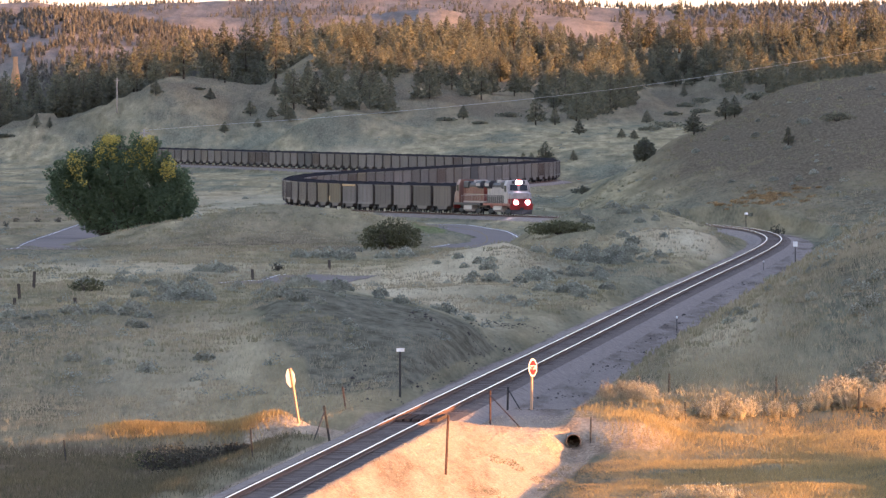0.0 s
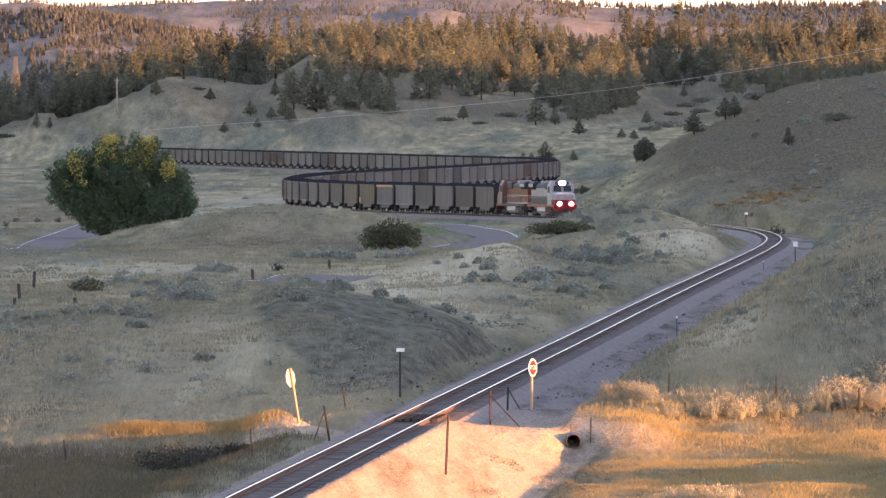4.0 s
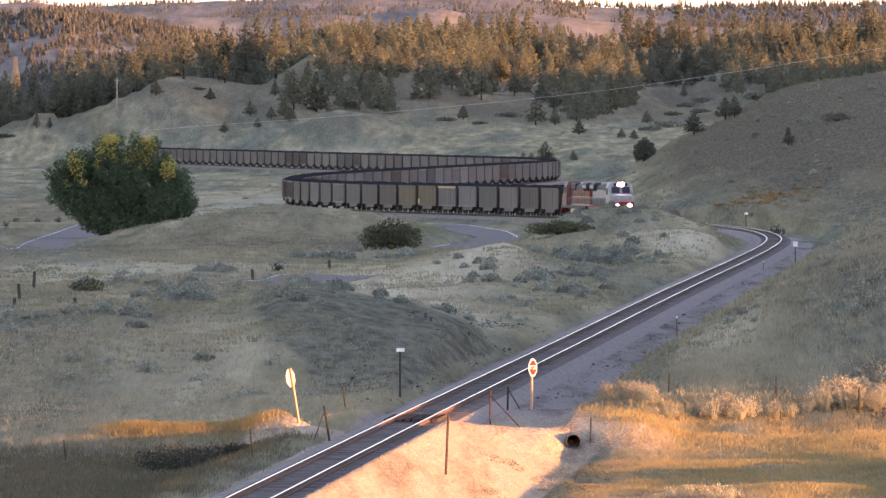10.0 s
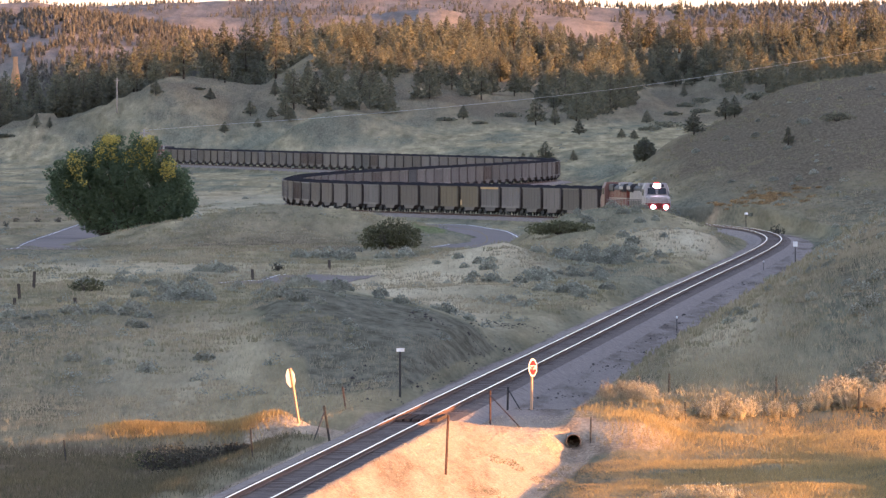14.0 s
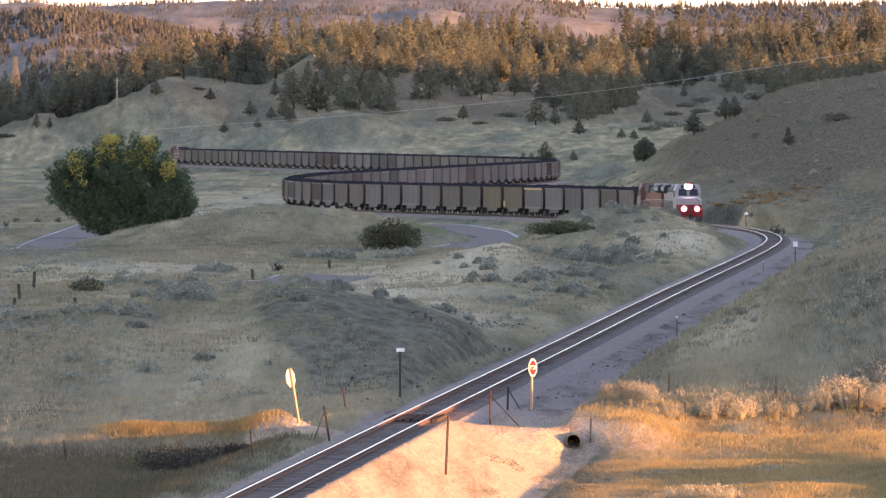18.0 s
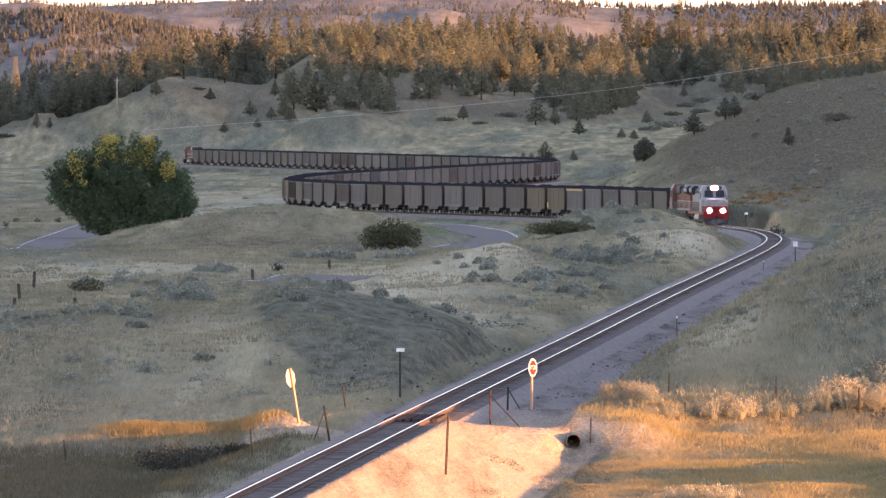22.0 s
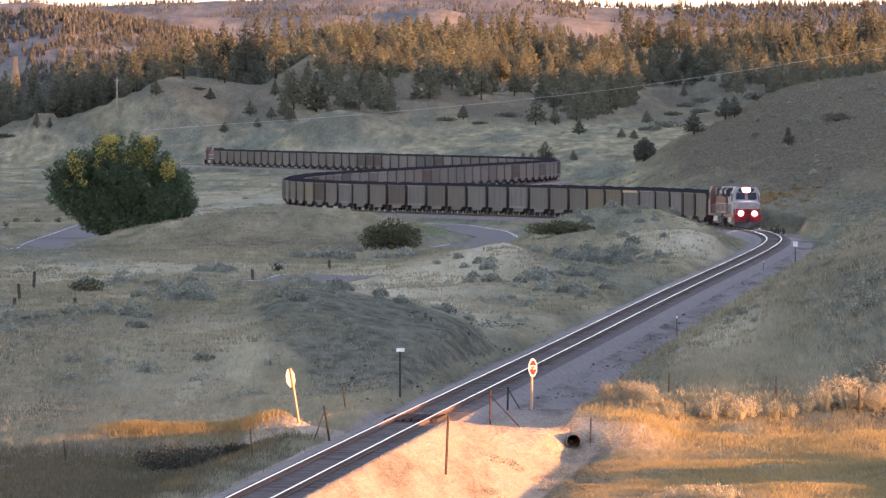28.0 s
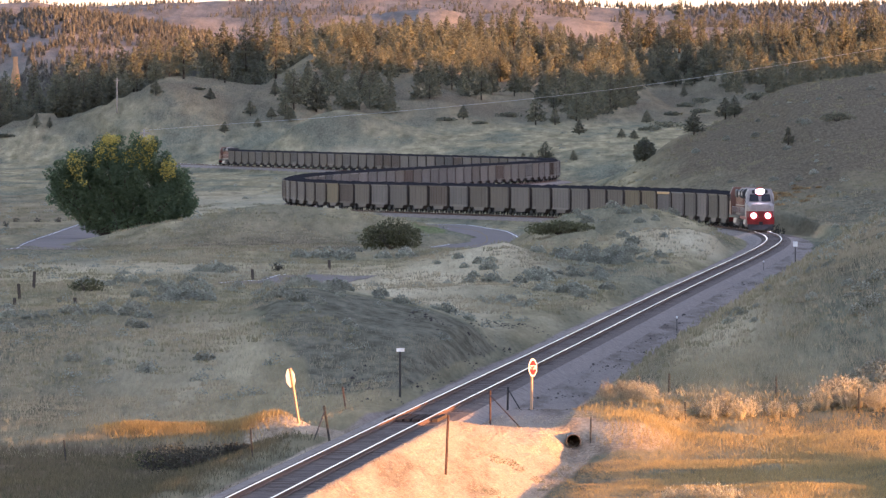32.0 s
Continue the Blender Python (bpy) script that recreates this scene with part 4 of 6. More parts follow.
def cottonwood():
    rnd = random.Random(4)
    x, d = -37.0, 1425.0
    z = ground_z(x, d)
    tree = tagged(new("cottonwood_tree"), "broad green cottonwood clump with yellowing top leaves beside the road", "tree")
    tree.matrix_basis = pose(x, d, z)
    bm = bmesh.new()
    lobes = ((-6.4, 5.9, 1.9, 2.4), (-4.6, 7.8, 2.3, 2.2), (-1.6, 9.3, 2.0, 2.1), (2.4, 9.0, 2.1, 2.2), (0.6, 6.8, 2.8, 3.2), (5.0, 6.8, 2.2, 2.2), (6.9, 5.0, 1.7, 2.2),
             (-4.7, 3.9, 2.2, 2.3), (-2.2, 3.6, 2.8, 3.0), (1.6, 3.4, 2.8, 3.0), (4.8, 3.4, 2.6, 2.6), (6.9, 3.0, 1.7, 1.8), (-2.6, 1.6, 2.2, 1.6), (0.5, 1.2, 3.0, 1.6), (4.0, 1.6, 2.6, 1.4), (-6.9, 4.8, 1.2, 0.9), (-3.6, 5.9, 2.2, 2.2))
    for lx, lz, rx, rz in lobes:
        base = Vector((lx * 0.25, 0, -0.5))
        midp = Vector((lx * 0.6, rnd.uniform(-1, 1), lz * 0.5))
        tube(bm, base, midp, 0.28, 0.17, 7)
        tube(bm, midp, (lx, rnd.uniform(-1, 1), lz), 0.17, 0.05, 6)
    part("trunk", bm, M_BARK, tree, "grey-brown stems")
    bm = bmesh.new()
    for lx, lz, rx, rz in lobes:
        leaf_cloud(bm, rnd, (lx, rnd.uniform(-1.5, 1.5), lz), (rx, rx * 1.1, rz), int(1500 * rx * rz / 5), 0.145)
        leaf_cloud(bm, rnd, (lx, rnd.uniform(0, 2), lz), (rx * 0.8, rx * 0.8, rz * 0.8), int(220 * rx * rz / 5), 0.34)
    for i in range(30):
        lx, lz, rx, rz = rnd.choice(lobes[:7])
        a = rnd.uniform(0, 6.28)
        leaf_cloud(bm, rnd, (lx + math.cos(a) * rx * 1.05, rnd.uniform(-2.5, 0.5), max(0.4, lz + math.sin(a) * rz * 1.02)), (0.75, 0.8, 0.8), 110, 0.15)
    part("crown", bm, M_COTTON, tree, "dark green leaves")
    bm = bmesh.new()
    for lx, lz, rx, rz in ((-5.0, 8.2, 1.2, 1.5), (-1.5, 10.1, 1.3, 1.6), (2.8, 9.9, 1.3, 1.5), (1.2, 8.9, 1.1, 1.0), (5.6, 7.8, 1.0, 1.2), (3.4, 10.6, 0.9, 0.9), (-1.0, 11.0, 1.0, 0.6)):
        leaf_cloud(bm, rnd, (lx, -1.9, lz), (rx * 1.05, 1.6, rz * 1.05), 150, 0.13)
        for k in range(5):
            leaf_cloud(bm, rnd, (lx + rnd.uniform(-1, 1) * rx * 1.1, -2.3, lz + rnd.uniform(-1.6, 0.3) * rz), (0.5, 0.6, 0.55), 26, 0.12)
    part("yellow_crown", bm, M_COTTON_YELLOW, tree, "yellow autumn leaves")


cottonwood()


def shrub(x, d, wide, tall, label, material=None, seed=1, size=0.16, name="shrub", count=420):
    rnd = random.Random(seed)
    bush = tagged(new(name), label, "shrub")
    bush.matrix_basis = pose(x, d, ground_z(x, d) - 0.05)
    bm = bmesh.new()
    for i in range(9):
        a = rnd.uniform(0, 6.28)
        tube(bm, (0, 0, -0.1), (math.cos(a) * wide * 0.3, math.sin(a) * wide * 0.3, tall * rnd.uniform(0.4, 0.8)), 0.05, 0.015, 5)
    part("twig_frame", bm, M_BARK, bush)
    bm = bmesh.new()
    for i in range(7):
        lx = (i - 3) / 3 * wide * 0.34
        leaf_cloud(bm, rnd, (lx, rnd.uniform(-.2, .2) * wide, tall * (0.5 - 0.14 * abs(i - 3) / 3)), (wide * 0.22, wide * 0.25, tall * (0.5 - 0.12 * abs(i - 3) / 3)), count // 7, size)
    part("foliage", bm, material or M_SHRUB, bush)
    return bush


shrub(-5.0, 1195, 5.7, 3.2, "rounded olive-green shrub on the grassy knoll", seed=3, size=0.12, count=2800)
shrub(11.7, 1240, 6.6, 1.5, "low spreading green willow shrub near the road", seed=5, size=0.13, count=1700)
shrub(31.9, 1965, 3.3, 4.0, "lone round dark green juniper on the slope", M_PINE, 6, 0.26, "juniper", 900)
shrub(-25.6, 895, 2.6, 1.2, "small bright green shrub in the dry meadow", M_SHRUB, 7, 0.1, count=320)
shrub(23.0, 2050, 3.5, 1.4, "low dark shrub on the far slope", M_PINE, 9, 0.2, count=200)
shrub(54.0, 1700, 4.6, 1.5, "dark juniper bush on the hillside", M_PINE, 10, 0.2, "juniper", 300)
shrub(49.3, 1948, 4.6, 1.5, "dark juniper bush on the hill crest", M_PINE, 12, 0.2, "juniper", 300)
for x, d, w in ((75.0, 3831, 7.0), (80.6, 3846, 8.5), (67.9, 3682, 5.5), (77.3, 3731, 6.5), (54.7, 3286, 6.0), (62.7, 3482, 9.0), (19.3, 3659, 8.0), (10.7, 3582, 4.5), (1.0, 3608, 6.0), (-126.2, 3586, 5.5), (-72.6, 3682, 4.0)):
    shrub(x, d, w, w * 0.24, "low dark juniper scrub on the far slope", M_PINE, int(d), 0.3, "juniper", 220)
shrub(37.2, 1385, 1.7, 1.4, "bare dark shrub beside the track", M_BRUSH, 13, 0.1, count=160)
shrub(-10.4, 486, 3.0, 1.25, "tangled dark leafless brush in the ditch", M_BRUSH, 14, 0.05, "brush", 1100)
shrub(-8.9, 489, 2.0, 0.9, "tangled dark leafless brush in the ditch", M_BRUSH, 15, 0.07, "brush", 300)
shrub(-11.4, 490, 2.4, 0.95, "tangled dark leafless brush in the ditch", M_SHRUB, 16, 0.07, "brush", 300)

shrub(-9.7, 482, 2.2, 0.9, "tangled dark leafless brush in the ditch", M_BRUSH, 17, 0.07, "brush", 420)
shrub(-8.0, 487, 1.3, 0.6, "tangled dark leafless brush in the ditch", M_BRUSH, 18, 0.07, "brush", 380)


def bush_mesh(name, seed, material, size, count):
    rnd = random.Random(seed)
    bm = bmesh.new()
    for i in range(count):
        a, r = rnd.uniform(0, 6.28), math.sqrt(rnd.random())
        h = rnd.uniform(0.15, 1.0) * (1.05 - 0.75 * r * r)
        clump(bm, rnd, Vector((math.cos(a) * r * 0.5, math.sin(a) * r * 0.5, h * 0.62)), size * rnd.uniform(0.6, 1.4), 1.2, 2)
    return finish(bm, name, material)


def plume_bush(name, seed, material):
    """A feathery bush: a fan of thin stems with a soft plume at each tip."""
    rnd = random.Random(seed)
    bm = bmesh.new()
    for i in range(150):
        a, r = rnd.uniform(0, 6.28), math.sqrt(rnd.random())
        out = Vector((math.cos(a), math.sin(a), 0))
        tip = out * (0.5 * r) + Vector((0, 0, rnd.uniform(0.5, 0.95) * (1 - 0.5 * r * r)))
        low, side = out * (0.12 * r), Vector((-math.sin(a), math.cos(a), 0)) * 0.008
        bm.faces.new([bm.verts.new(p) for p in (low - side, low + side, tip)])
        for k in range(5):
            clump(bm, rnd, low.lerp(tip, rnd.uniform(0.72, 1.04)) + Vector((rnd.uniform(-1, 1), rnd.uniform(-1, 1), rnd.uniform(-1, 1))) * 0.03, rnd.uniform(0.018, 0.04), 2.2, 2, 0.4)
    return finish(bm, name, material)


SAGES = [bush_mesh("sagebrush", s, M_SAGE, 0.072, 240) for s in range(5)]
WEEDS = [bush_mesh("dry_weeds", 90 + s, M_TUFT_OLIVE, 0.045, 110) for s in range(2)]
RABBITS = [plume_bush("rabbitbrush", 20 + s, M_RABBIT) for s in range(4)]


def bush(meshes, name, x, d, wide, label, group, tall=1.0):
    i = int(abs(x * 13 + d * 7)) % len(meshes)
    ob = tagged(new(name, meshes[i]), label, "shrub", group=group)
    ob.matrix_basis = Matrix.LocRotScale((x, d, ground_z(x, d) - 0.04), Euler((0, 0, x * 3 + d)), (wide, wide, wide * tall))


def build_sage():
    rnd = random.Random(31)
    # patches: count, centre, spread, width of the bushes
    for n, x, d, sx, sd, w in ((44, 15.2, 1125, 2.4, 26, 1.3), (18, 13.5, 1060, 2.4, 16, 1.3), (20, -7.5, 1120, 3.0, 12, 1.4), (12, 16.5, 1275, 4.5, 14, 1.5), (14, 5.5, 960, 2.0, 14, 1.2),
                               (16, -17.9, 868, 1.2, 5, 1.4), (16, -21, 760, 3.0, 18, 1.1), (10, -17, 905, 2.5, 10, 1.2), (10, -4, 700, 3.0, 14, 1.0), (10, -9, 705, 2.0, 9, 1.1),
                               (14, 9.5, 880, 1.6, 12, 1.1), (10, -17, 620, 5.0, 20, 0.8), (14, 26, 760, 5.0, 50, 0.9), (14, 34, 1060, 3.0, 60, 1.0), (10, 20, 640, 3.0, 30, 0.8),
                               (16, 50, 1700, 12, 90, 1.1), (12, 40, 1560, 6, 60, 1.0), (10, 37.5, 1330, 1.2, 30, 1.2), (22, -19.5, 672, 2.3, 8, 0.85), (8, -17.4, 998, 1.0, 5, 1.2), (8, 4.2, 835, 0.9, 10, 0.9), (16, 40, 1320, 2.6, 25, 1.2),
                               (10, -24, 930, 3.0, 8, 0.9), (8, 2.0, 1000, 1.5, 12, 0.9), (16, 62, 1780, 8, 50, 1.2), (10, 11, 985, 1.6, 14, 1.0), (7, 13.4, 575, 0.6, 5, 0.6), (9, 19.6, 563, 0.7, 5, 0.8), (8, 18.9, 546, 0.6, 3, 0.7), (10, 16.5, 590, 1.2, 10, 0.6)):
        for i in range(n):
            xx, dd = rnd.gauss(x, sx), rnd.gauss(d, sd)
            if -3.2 < xx - float(track_x(dd)) < 6.2:
                continue
            bush(SAGES, "sagebrush", xx, dd, w * rnd.uniform(0.6, 1.35), "grey-green sagebrush growing in dry grass", "sagebrush in the grass", rnd.uniform(0.7, 1.0))
    for x, d, w in ((-8.7, 672, 1.2), (-8.2, 668, 1.0), (-7.7, 663, 1.1), (-9.3, 674, 0.9), (-7.1, 652, 0.8), (-6.6, 661, 0.9), (-4.5, 638, 0.7), (-4.9, 643, 0.8), (-5.6, 627, 0.5), (-7.4, 668, 0.9), (-5.6, 676, 0.7), (-3.6, 690, 0.7)):
        bush(SAGES, "sagebrush", x, d, w, "grey-green sagebrush on the bare cutting bank", "sagebrush in the grass", 0.8)
    for x, d, w in ((7.2, 544, 0.9), (7.8, 542, 1.0), (8.5, 541, 1.0), (9.0, 540, 0.9), (8.1, 543, 0.8), (9.7, 532, 0.8), (10.1, 533, 0.7), (11.1, 536, 0.8), (11.6, 535, 1.0), (12.2, 536, 1.1),
                    (12.8, 535, 1.0), (13.3, 536, 0.9), (14.3, 536, 0.8), (15.0, 536, 0.7), (15.8, 537, 0.7), (16.5, 537, 1.3), (17.0, 538, 1.5), (17.5, 537, 1.4), (18.0, 537, 1.1), (18.6, 536, 0.9), (19.0, 537, 1.0),
                    (8.2, 447, 0.8), (8.8, 446, 0.9), (9.4, 445, 0.9), (9.9, 444, 0.9), (10.4, 446, 0.8), (10.9, 445, 0.8), (11.3, 443, 0.7), (7.6, 448, 0.7)):
        bush(RABBITS, "rabbitbrush", x, d, w * 1.2, "pale feathery rabbitbrush lit by the low sun", "rabbitbrush by the fence")

    for i in range(70):
        x, d = rnd.uniform(-42, -3), rnd.gauss(1275, 32)
        bush(WEEDS, "dry_weeds", x, d, rnd.uniform(1.2, 2.6), "low olive weeds on the grassy knoll", "weeds on the knoll", rnd.uniform(0.22, 0.4))
    for x, d, w in ((1.3, 455, 0.6), (1.7, 456, 0.7), (2.1, 454, 0.6), (1.9, 459, 0.5), (2.5, 452, 0.55), (3.0, 446, 0.6), (3.5, 443, 0.6), (4.0, 448, 0.6), (4.4, 442, 0.6), (2.1, 484, 0.7), (2.6, 486, 0.8), (2.9, 484, 0.6), (1.9, 487, 0.6), (3.6, 480, 0.7), (4.4, 488, 0.6), (4.9, 497, 0.6), (3.9, 470, 0.7), (4.8, 476, 0.7), (2.4, 520, 0.5), (3.0, 516, 0.4)):
        bush(WEEDS, "dry_weeds", x, d, w, "dry brown weeds on the gravel bank", "weeds on the bank", 0.7)


build_sage()


def low_brush():
    """Small grey-green tufts all over the slopes, too many to count."""
    rs = np.random.RandomState(23)
    src = []
    for me in SAGES:
        co = np.empty(len(me.vertices) * 3)
        me.vertices.foreach_get("co", co)
        tri = np.empty(len(me.loops), np.int32)
        me.loops.foreach_get("vertex_index", tri)
        k = 130 * 3
        src.append((co.reshape(-1, 3), tri[:k * 2]))
    vs, ts, base = [], [], 0
    n = 1500
    d = np.exp(rs.uniform(math.log(560), math.log(3400), n))
    x = rs.uniform(-1, 1, n) * 0.038 * d
    off = x - track_x(d)
    ok = ((off < -4.5) | (off > 8)) & (fbm(x / 7, d / 30) > 0.47)
    ok &= ~((np.abs(off) < 9) & (d > 1300))
    for xx, dd in zip(x[ok], d[ok]):
        co, tri = src[rs.randint(len(src))]
        w = rs.uniform(0.35, 0.9) * (1 + dd / 2500)
        z = ground_z(xx, dd)
        vs.append(co * (w, w, w * rs.uniform(0.5, 0.9)) + (xx, dd, z - 0.03))
        ts.append(tri + base)
        base += len(co)
    v, tri = np.concatenate(vs), np.concatenate(ts)
    me = bpy.data.meshes.new("low_brush")
    me.vertices.add(len(v))
    me.vertices.foreach_set("co", v.ravel())
    me.loops.add(len(tri))
    me.loops.foreach_set("vertex_index", tri.astype(np.int32))
    me.polygons.add(len(tri) // 3)
    me.polygons.foreach_set("loop_start", (np.arange(len(tri) // 3) * 3).astype(np.int32))
    me.update(calc_edges=True)
    me.materials.append(M_SAGE)
    tagged(new("low_brush", me), "small grey-green brush scattered over the prairie slopes", "brush", kind="stuff")


low_brush()


def bunchgrass():
    """Clumps of bunchgrass in straw and olive patches over the slopes."""
    rs = np.random.RandomState(41)
    for name, material, label, n, shift, cut in (("straw_bunchgrass", M_TUFT_STRAW, "bleached straw bunchgrass in patches on the slopes", 17000, 0.0, 0.47),
                                                 ("olive_bunchgrass", M_TUFT_OLIVE, "dull olive bunchgrass in patches on the slopes", 17000, 60.0, 0.46)):
        d = np.exp(rs.uniform(math.log(560), math.log(2000 if shift else 1480), n))
        x = rs.uniform(-1, 1, n) * 0.038 * d
        off = x - track_x(d)
        ok = ((off < -4.0) | (off > 7.5)) & (fbm(x / 8 + shift, d / 40 + shift) > cut) & ~((np.abs(off) < 7) & (d > 1300)) & ~((off < 0) & (off > (-9 if shift else -14)) & (d > 595) & (d < 745))
        if shift:
            ok &= ~((x > 13) & (x < 32) & (d > 1130) & (d < 1240)) & ~((x > -10) & (x < 6) & (d > 692) & (d < 1010))
        for path in ROADS[:2]:
            for px, py in path:
                ok &= ~((np.abs(x - px) < 6.0) & (np.abs(d - py) < 55))
        x, d = x[ok], d[ok]
        z = height(x, d)
        k, m = len(x), 9
        size = rs.uniform(0.07, 0.2, k) * (1 + d / 1600)
        a = rs.uniform(0, 6.28, (k, m))
        r = rs.uniform(0.0, 1.0, (k, m)) * size[:, None] * 3.0
        bx, by = x[:, None] + np.cos(a) * r, d[:, None] + np.sin(a) * r
        h = size[:, None] * rs.uniform(0.4, 1.0, (k, m))
        w = size[:, None] * 0.2
        ta = rs.uniform(0, 6.28, (k, m))
        zz = np.repeat(z[:, None], m, 1)
        p = np.stack([np.stack([bx - w, by, zz - 0.05], -1), np.stack([bx + w, by, zz - 0.05], -1),
                      np.stack([bx + np.cos(ta) * h * 0.4, by + np.sin(ta) * h * 0.4, zz + h], -1)], 2).reshape(-1, 3)
        me = bpy.data.meshes.new(name)
        nt_ = len(p) // 3
        me.vertices.add(len(p))
        me.vertices.foreach_set("co", p.ravel())
        me.loops.add(len(p))
        me.loops.foreach_set("vertex_index", np.arange(len(p), dtype=np.int32))
        me.polygons.add(nt_)
        me.polygons.foreach_set("loop_start", (np.arange(nt_) * 3).astype(np.int32))
        me.update(calc_edges=True)
        me.materials.append(material)
        tagged(new(name, me), label, "grass", kind="stuff")


bunchgrass()


# ---- grass: single bent blades ----
def build_grass():
    rs = np.random.RandomState(9)

    def tufts(n, x_of, d0, d1, blades, h0, h1, w, keep):
        d = rs.uniform(d0, d1, n)
        x = x_of(d, rs.uniform(-1, 1, n))
        off = x - track_x(d)
        clumpy = fbm(x / 1.6, d / 5.0)
        ok = keep(x, d, off) & (clumpy > 0.36)
        x, d, clumpy = x[ok], d[ok], clumpy[ok]
        x, d, clumpy = np.repeat(x, blades), np.repeat(d, blades), np.repeat(clumpy, blades)
        k = len(x)
        spread = 0.45 + w * 2
        x, d = x + rs.normal(0, spread, k), d + rs.normal(0, spread * 2, k)
        z = height(x, d)
        h = rs.uniform(h0, h1, k) * (0.3 + 0.7 * np.where((d < 512) & (x > 0), sstep(8, 15, x - track_x(d)), 1.0)) * (0.35 + 0.6 * clumpy + 0.9 * fbm(x / 5 + 7, d / 16))
        a = rs.uniform(0, 6.28, k)
        lean = rs.uniform(0.05, 0.5, k) * h
        wx, wy = np.cos(a) * w / 2, np.sin(a) * w / 2
        la = rs.uniform(0, 6.28, k)
        lx, ly = np.cos(la) * lean, np.sin(la) * lean
        p = np.stack([np.stack([x - wx, d - wy, z - 0.05], -1), np.stack([x + wx, d + wy, z - 0.05], -1),
                      np.stack([x + lx * 0.4 + wx * 0.7, d + ly * 0.4 + wy * 0.7, z + h * 0.6], -1), np.stack([x + lx, d + ly, z + h], -1), ], 1)
        return p

    def mesh(name, ps, label, material):
        p = np.concatenate(ps, 0)
        n = len(p)
        me = bpy.data.meshes.new(name)
        me.vertices.add(n * 4)
        me.vertices.foreach_set("co", p.reshape(-1))
        i = np.arange(n)[:, None] * 4
        tri = np.concatenate([i + [0, 1, 2], i + [0, 2, 3]], 1).reshape(-1)
        me.loops.add(n * 6)
        me.loops.foreach_set("vertex_index", tri.astype(np.int32))
        me.polygons.add(n * 2)
        me.polygons.foreach_set("loop_start", (np.arange(n * 2) * 3).astype(np.int32))
        me.update(calc_edges=True)
        me.materials.append(material)
        tagged(new(name, me), label, "grass", kind="stuff")

    across = lambda k: (lambda d, u: u * 0.039 * d * k)
    right = tufts(90000, across(1), 398, 541, 7, 0.06, 0.21, 0.007, lambda x, d, off: (off > 8.2) | ((off > 7) & (d > 530)))
    left = tufts(14000, across(1), 400, 640, 6, 0.08, 0.2, 0.018, lambda x, d, off: (off < -4.0) & (d > 508))
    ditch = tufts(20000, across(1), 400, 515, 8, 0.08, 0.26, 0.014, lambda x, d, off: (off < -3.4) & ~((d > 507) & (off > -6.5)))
    berm = tufts(12000, across(1), 515.8, 519, 9, 0.08, 0.24, 0.009, lambda x, d, off: (off < -5.6) & (off > -12.6))
    mesh("dry_grass", [right, berm], "tall dry grass near the crossing, tinted golden as sunlit", M_GRASS_SUNLIT)
    hills = tufts(16000, across(1), 560, 1320, 5, 0.06, 0.2, 0.035, lambda x, d, off: ((off < -4.0) & ~((off > -15) & (d > 590) & (d < 830))) | (off > 7.2))
    low = tufts(9000, across(1), 398, 500, 8, 0.06, 0.2, 0.012, lambda x, d, off: (x > 11) & (fbm(x / 5 + 9, d / 18) > 0.45))
    mesh("green_grass", [low], "short dull green grass among the golden grass", M_TUFT_OLIVE)
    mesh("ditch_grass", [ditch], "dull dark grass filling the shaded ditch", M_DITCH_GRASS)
    # past the sun's edge the same grass takes the paler, shaded tone
    slope = tufts(26000, across(1), 538, 606, 6, 0.08, 0.24, 0.009, lambda x, d, off: off > 7)
    mesh("prairie_grass", [hills, left, slope], "dry tan grass on the hills beside the line", M_GRASS_PALE)


build_grass()


# orange tufts put a patch of sunlight into the hillside's colour
def sunlit_patch():
    rnd = random.Random(77)
    forbs = [bush_mesh("forb_patch", 60 + s, M_SUN_PATCH, 0.12, 60) for s in range(2)]
    for i in range(64):
        x, d = rnd.gauss(38.6, 3.0), rnd.gauss(1516, 17)
        if x - float(track_x(d)) > 6:
            bush(forbs, "forb_patch", x, d, rnd.uniform(0.8, 1.5), "orange-tinted tufts painting a sunlit patch on the hillside", "rusty forbs", 0.5)


sunlit_patch()
for x, d in ((-13.4, 1010), (-53.5, 1640), (-51.0, 1650), (-48.5, 1655), (-56.0, 1630), (-54.8, 1560)):
    shrub(x, d, 1.0, 0.9, "small dead shrub in the pasture", M_BRUSH, int(d), 0.09, "dead_shrub", 60)


# ---- crossing, signs and posts ----
def crossing():
    cx = float(track_x(525))
    ob = tagged(new("crossing"), "dark timber planks of the gravel level crossing between the rails", "crossing", kind="structure")
    ob.matrix_basis = pose(cx, 525, 0, 0, 0, -2.7)
    for x in (-1.0, -0.5, -0.17, 0.17, 0.5, 1.0):
        part("plank", boxes((x - 0.13, x + 0.13, -4.2, 4.2, -0.22, -0.055), bevel=0.015), M_PLANK, ob)


crossing()


def octagon(bm, r, y0, y1, mi=0):
    loft(bm, [[(r * math.cos(math.pi / 8 + i * math.pi / 4), y, r * math.sin(math.pi / 8 + i * math.pi / 4)) for i in range(8)] for y in (y0, y1)], mi)
    return bm


def text_part(name, words, size, material, parent, m):
    cu = bpy.data.curves.new(name, "FONT")
    cu.body, cu.size, cu.align_x, cu.align_y, cu.extrude = words, size, "CENTER", "CENTER", 0.002
    cu.materials.append(material)
    ob = new(name, cu)
    ob.parent, ob.matrix_basis = parent, m
    return ob


